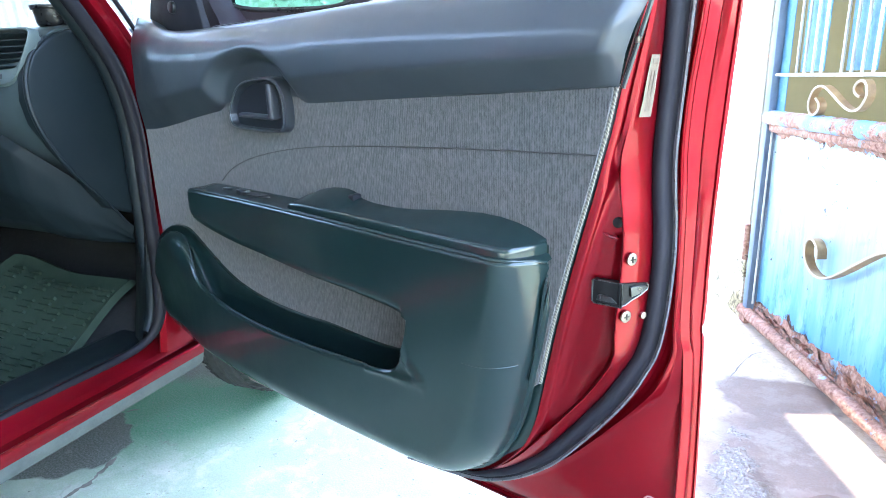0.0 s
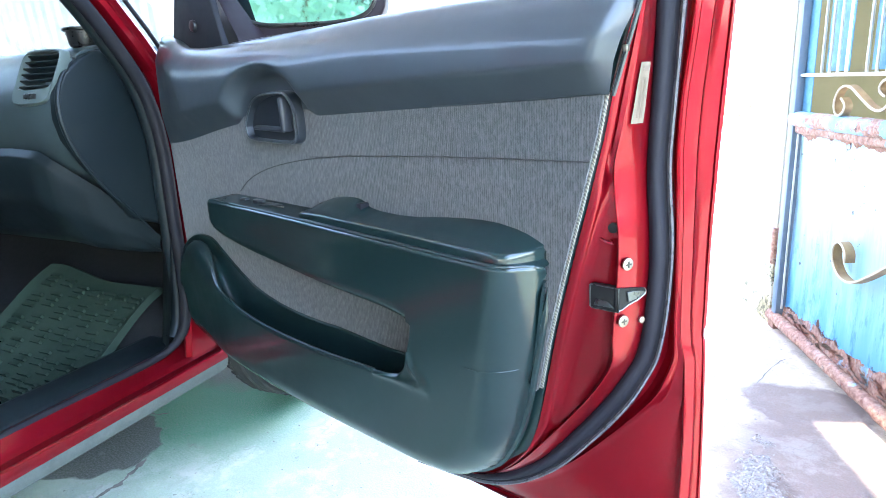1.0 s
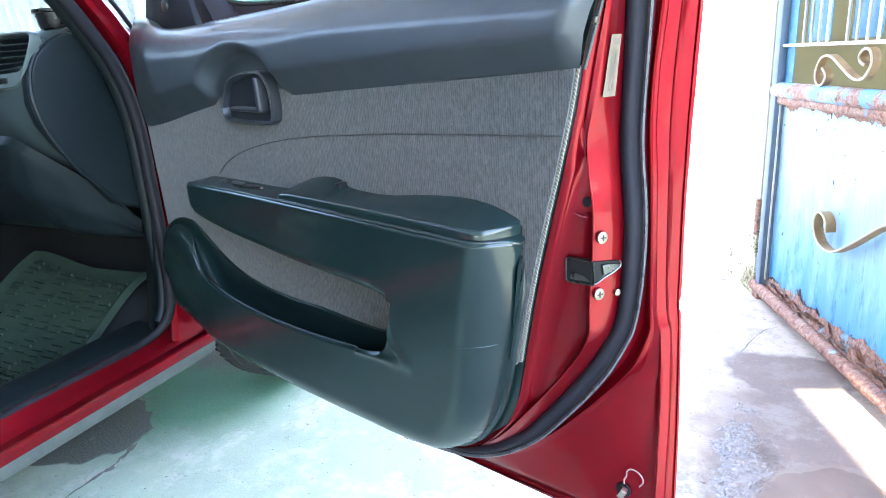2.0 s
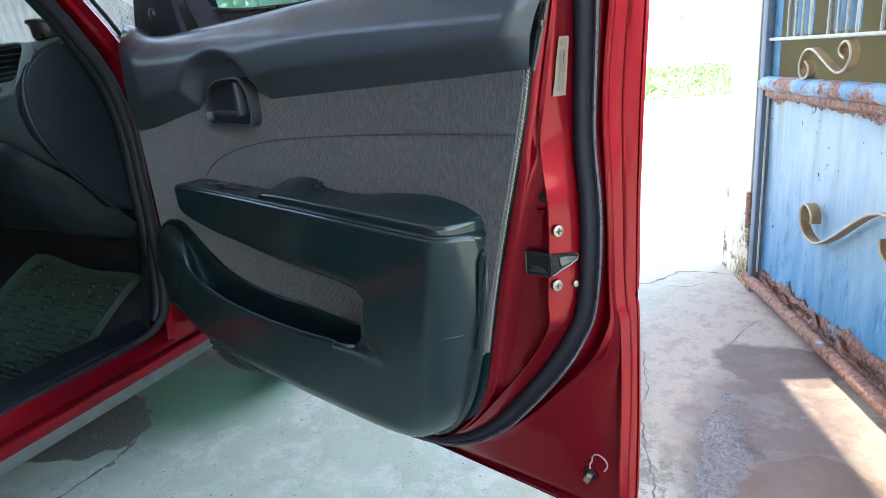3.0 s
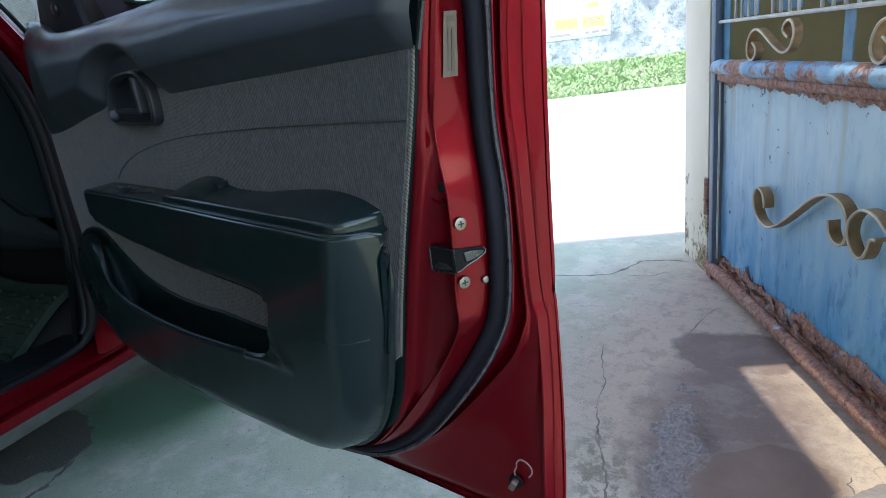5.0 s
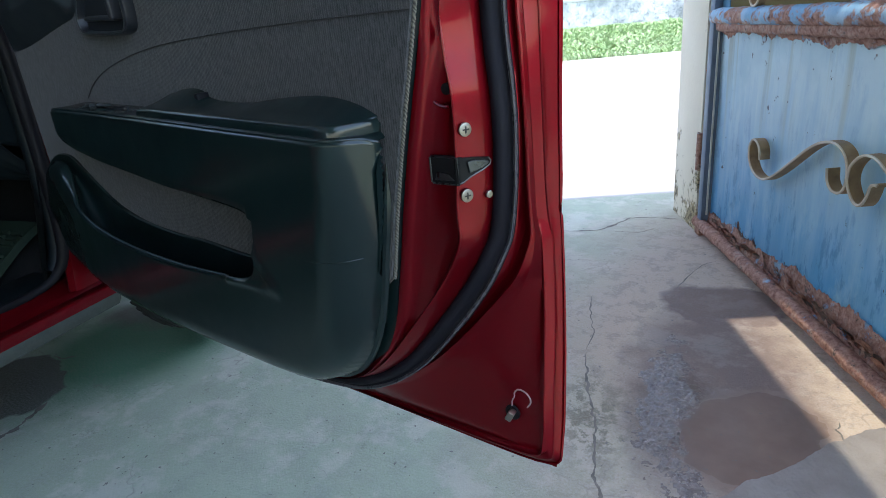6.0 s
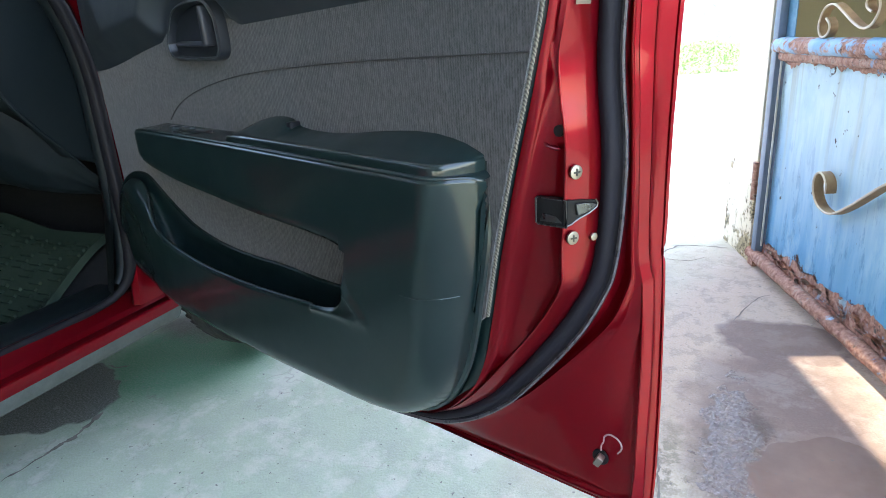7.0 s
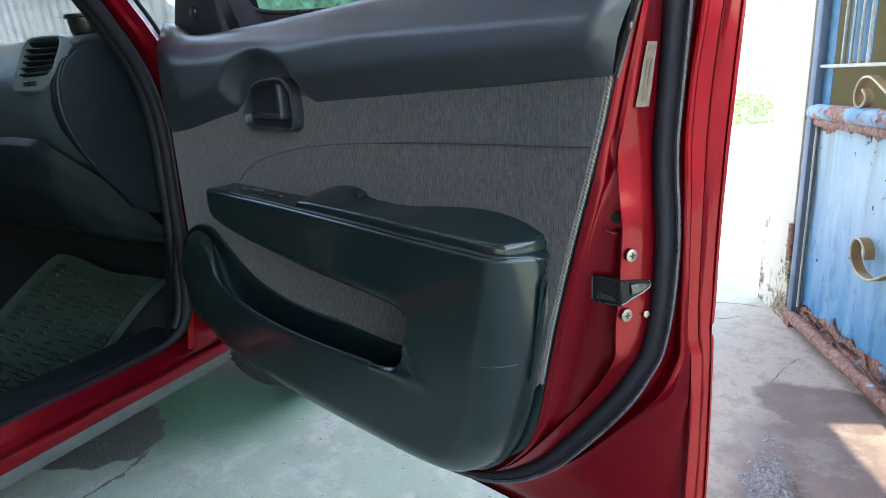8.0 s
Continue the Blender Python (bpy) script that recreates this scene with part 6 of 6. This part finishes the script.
part("free_stile", box(GATE_LEN - 0.04, GATE_LEN, -0.02, 0.02, 0.05, 1.9, 0.005), RUSTBLUE, GATE, "blue free stile")
k = 0
for g in range(6):
    d0 = 0.130 + g * 0.262
    if d0 + 0.16 > GATE_LEN:
        break
    for j in range(4):
        d = d0 + j * 0.050
        part("grille_bar", tube([(d, -0.004, 0.93), (d - 0.004, -0.004, 1.9)], 0.0045, 7), WHITEROD, GATE)
    part("teal_strip", box(d0 + 0.004, d0 + 0.146, 0.006, 0.009, 0.945, 1.90), TEALSTRIP, GATE, "weathered teal-blue sheet strip")
part("teal_edge", box(-0.005, 0.055, 0.006, 0.009, 0.80, 1.90), TEALSTRIP, GATE, "blue sheet strip beside the stile")
part("teal_short", box(0.735, 0.775, 0.006, 0.009, 0.80, 0.93), TEALSTRIP, GATE, "short blue sheet strip")


def scroll(pts, off, name="scroll", wide=0.028, thick=0.0028, shift=0.0):
    line = smooth_line([(d + shift, z, 0) for d, z in pts], 3)
    rows = []
    for i, p in enumerate(line):
        d = (line[min(i + 1, len(line) - 1)] - line[max(i - 1, 0)]).normalized()
        s = Vector((-d.y, d.x, 0)) * thick
        rows.append([Vector((p.x + s.x * a, off - w, p.y + s.y * a)) for a, w in ((-1, 0.0), (1, 0.0), (1, wide), (-1, wide))])
    band = part(name, loft(rows, True, True), BROWNBAND, GATE, "brown-gold flat bar scroll with pale edges", angle=30.0)
    part("edge", tube([(p.x, off - wide, p.y) for p in line], thick * 1.2, 6), CREAM, band, "pale cream worn edge")
    return band


S_LOW = [(0.438, 0.398), (0.437, 0.423), (0.421, 0.441), (0.4, 0.45), (0.382, 0.447), (0.366, 0.43), (0.363, 0.404), (0.373, 0.38), (0.398, 0.355), (0.435, 0.345), (0.472, 0.346), (0.511, 0.363), (0.565, 0.395), (0.631, 0.441), (0.692, 0.483), (0.738, 0.506), (0.784, 0.517), (0.819, 0.515), (0.848, 0.499), (0.863, 0.475), (0.866, 0.446), (0.859, 0.421), (0.84, 0.408), (0.812, 0.408), (0.79, 0.426), (0.786, 0.455)]
S_C = [(0.972, 0.461), (0.961, 0.462), (0.949, 0.455), (0.945, 0.436), (0.936, 0.415), (0.92, 0.402), (0.898, 0.406), (0.875, 0.429), (0.865, 0.448), (0.868, 0.472), (0.88, 0.491), (0.9, 0.507), (0.92, 0.515), (0.948, 0.515), (0.976, 0.506), (1.08, 0.44), (1.18, 0.375), (1.26, 0.35), (1.31, 0.38), (1.3, 0.43), (1.25, 0.44)]
S_UP = [(0.526, 0.876), (0.501, 0.885), (0.492, 0.9), (0.509, 0.916), (0.531, 0.92), (0.547, 0.91), (0.557, 0.887), (0.55, 0.867), (0.532, 0.845), (0.499, 0.836), (0.457, 0.847), (0.403, 0.874), (0.351, 0.9), (0.318, 0.904), (0.284, 0.893), (0.266, 0.866), (0.263, 0.841), (0.279, 0.82), (0.302, 0.815), (0.325, 0.829), (0.329, 0.85), (0.303, 0.867)]
scroll(S_LOW, 0.004)
scroll(S_C, 0.004)
scroll(S_UP, 0.002, wide=0.022)
scroll(S_UP, 0.002, wide=0.022, shift=0.62)

# ---- beyond: sheet fence to the left, unseen closing walls, trees ----
rows = []
for z in (0.0, 2.1):
    rows.append([Vector((-5.5 + k * 0.02, 0, z)) + Vector((0, 0.02 if k % 6 in (0, 1) else 0.0, 0)) for k in range(160)])
b = loft(rows)
bmesh.ops.solidify(b, geom=b.faces[:], thickness=0.003)
b.transform(CAR_M @ Matrix.Translation((0.0, 2.1, 0.0)))
solid("sheet_fence", b, SHEETGREY, "pale grey ribbed sheet fence", "fence", kind="structure", smooth=False)
solid("wall_left", yard_box(-0.07, 9.0, -7.2, -7.0, -0.15, 2.4), YARDWALL, "plain painted wall on the far side of the yard", "wall", kind="structure", smooth=False)
# unseen wall, added to block bounce light from the rear of the yard
solid("wall_back", yard_box(4.3, 4.5, -7.0, -2.4, -0.15, 3.15), YARDWALL, "unseen plain wall placed to block light from behind", "wall", kind="structure", smooth=False)


def tree(at, h, seed):
    rnd = random.Random(seed)
    root = world_thing("tree", at, "broad green leafy tree behind the yard", "tree", "trees behind the yard")
    at = Vector(at)
    b = tube([at, at + Vector((0.05, 0.02, h * 0.25)), at + Vector((-0.05, 0.08, h * 0.5)), at + Vector((0.1, 0.0, h * 0.75))], [0.14, 0.11, 0.08, 0.04], 10)
    tips = []
    for i in range(9):
        a = i * 2.4 + rnd.uniform(-0.3, 0.3)
        s = at + Vector((0, 0.05, h * rnd.uniform(0.35, 0.65)))
        e = s + Vector((math.cos(a), math.sin(a), rnd.uniform(0.3, 0.9))) * h * 0.28
        tube([s, (s + e) / 2 + Vector((0, 0, 0.08)), e], [0.05, 0.035, 0.015], 7, bm=b)
        tips += [e, (s + e) / 2]
    part("trunk", b, BARK, root)
    vs, fs = [], []
    for _ in range(5200):
        c = rnd.choice(tips)
        p = c + Vector((rnd.gauss(0, 1), rnd.gauss(0, 1), rnd.gauss(0, 0.8))) * h * 0.10
        u = Vector((rnd.uniform(-1, 1), rnd.uniform(-1, 1), rnd.uniform(-1, 1))).normalized()
        w = u.orthogonal().normalized()
        s = rnd.uniform(0.05, 0.11)
        k = len(vs)
        vs += [p - u * s, p + w * s * 0.45, p + u * s, p - w * s * 0.45]
        fs.append((k, k + 1, k + 2, k + 3))
    b = bmesh.new()
    me = bpy.data.meshes.new("tmp")
    me.from_pydata([tuple(v) for v in vs], [], fs)
    b.from_mesh(me)
    bpy.data.meshes.remove(me)
    part("crown", b, LEAF, root, smooth=False)


tree((3.0, -5.6, -0.15), 4.5, 1)
tree((4.4, -6.8, -0.15), 4.8, 2)
tree((2.4, -8.4, -0.15), 5.2, 3)
tree((5.6, -5.2, -0.15), 4.6, 4)
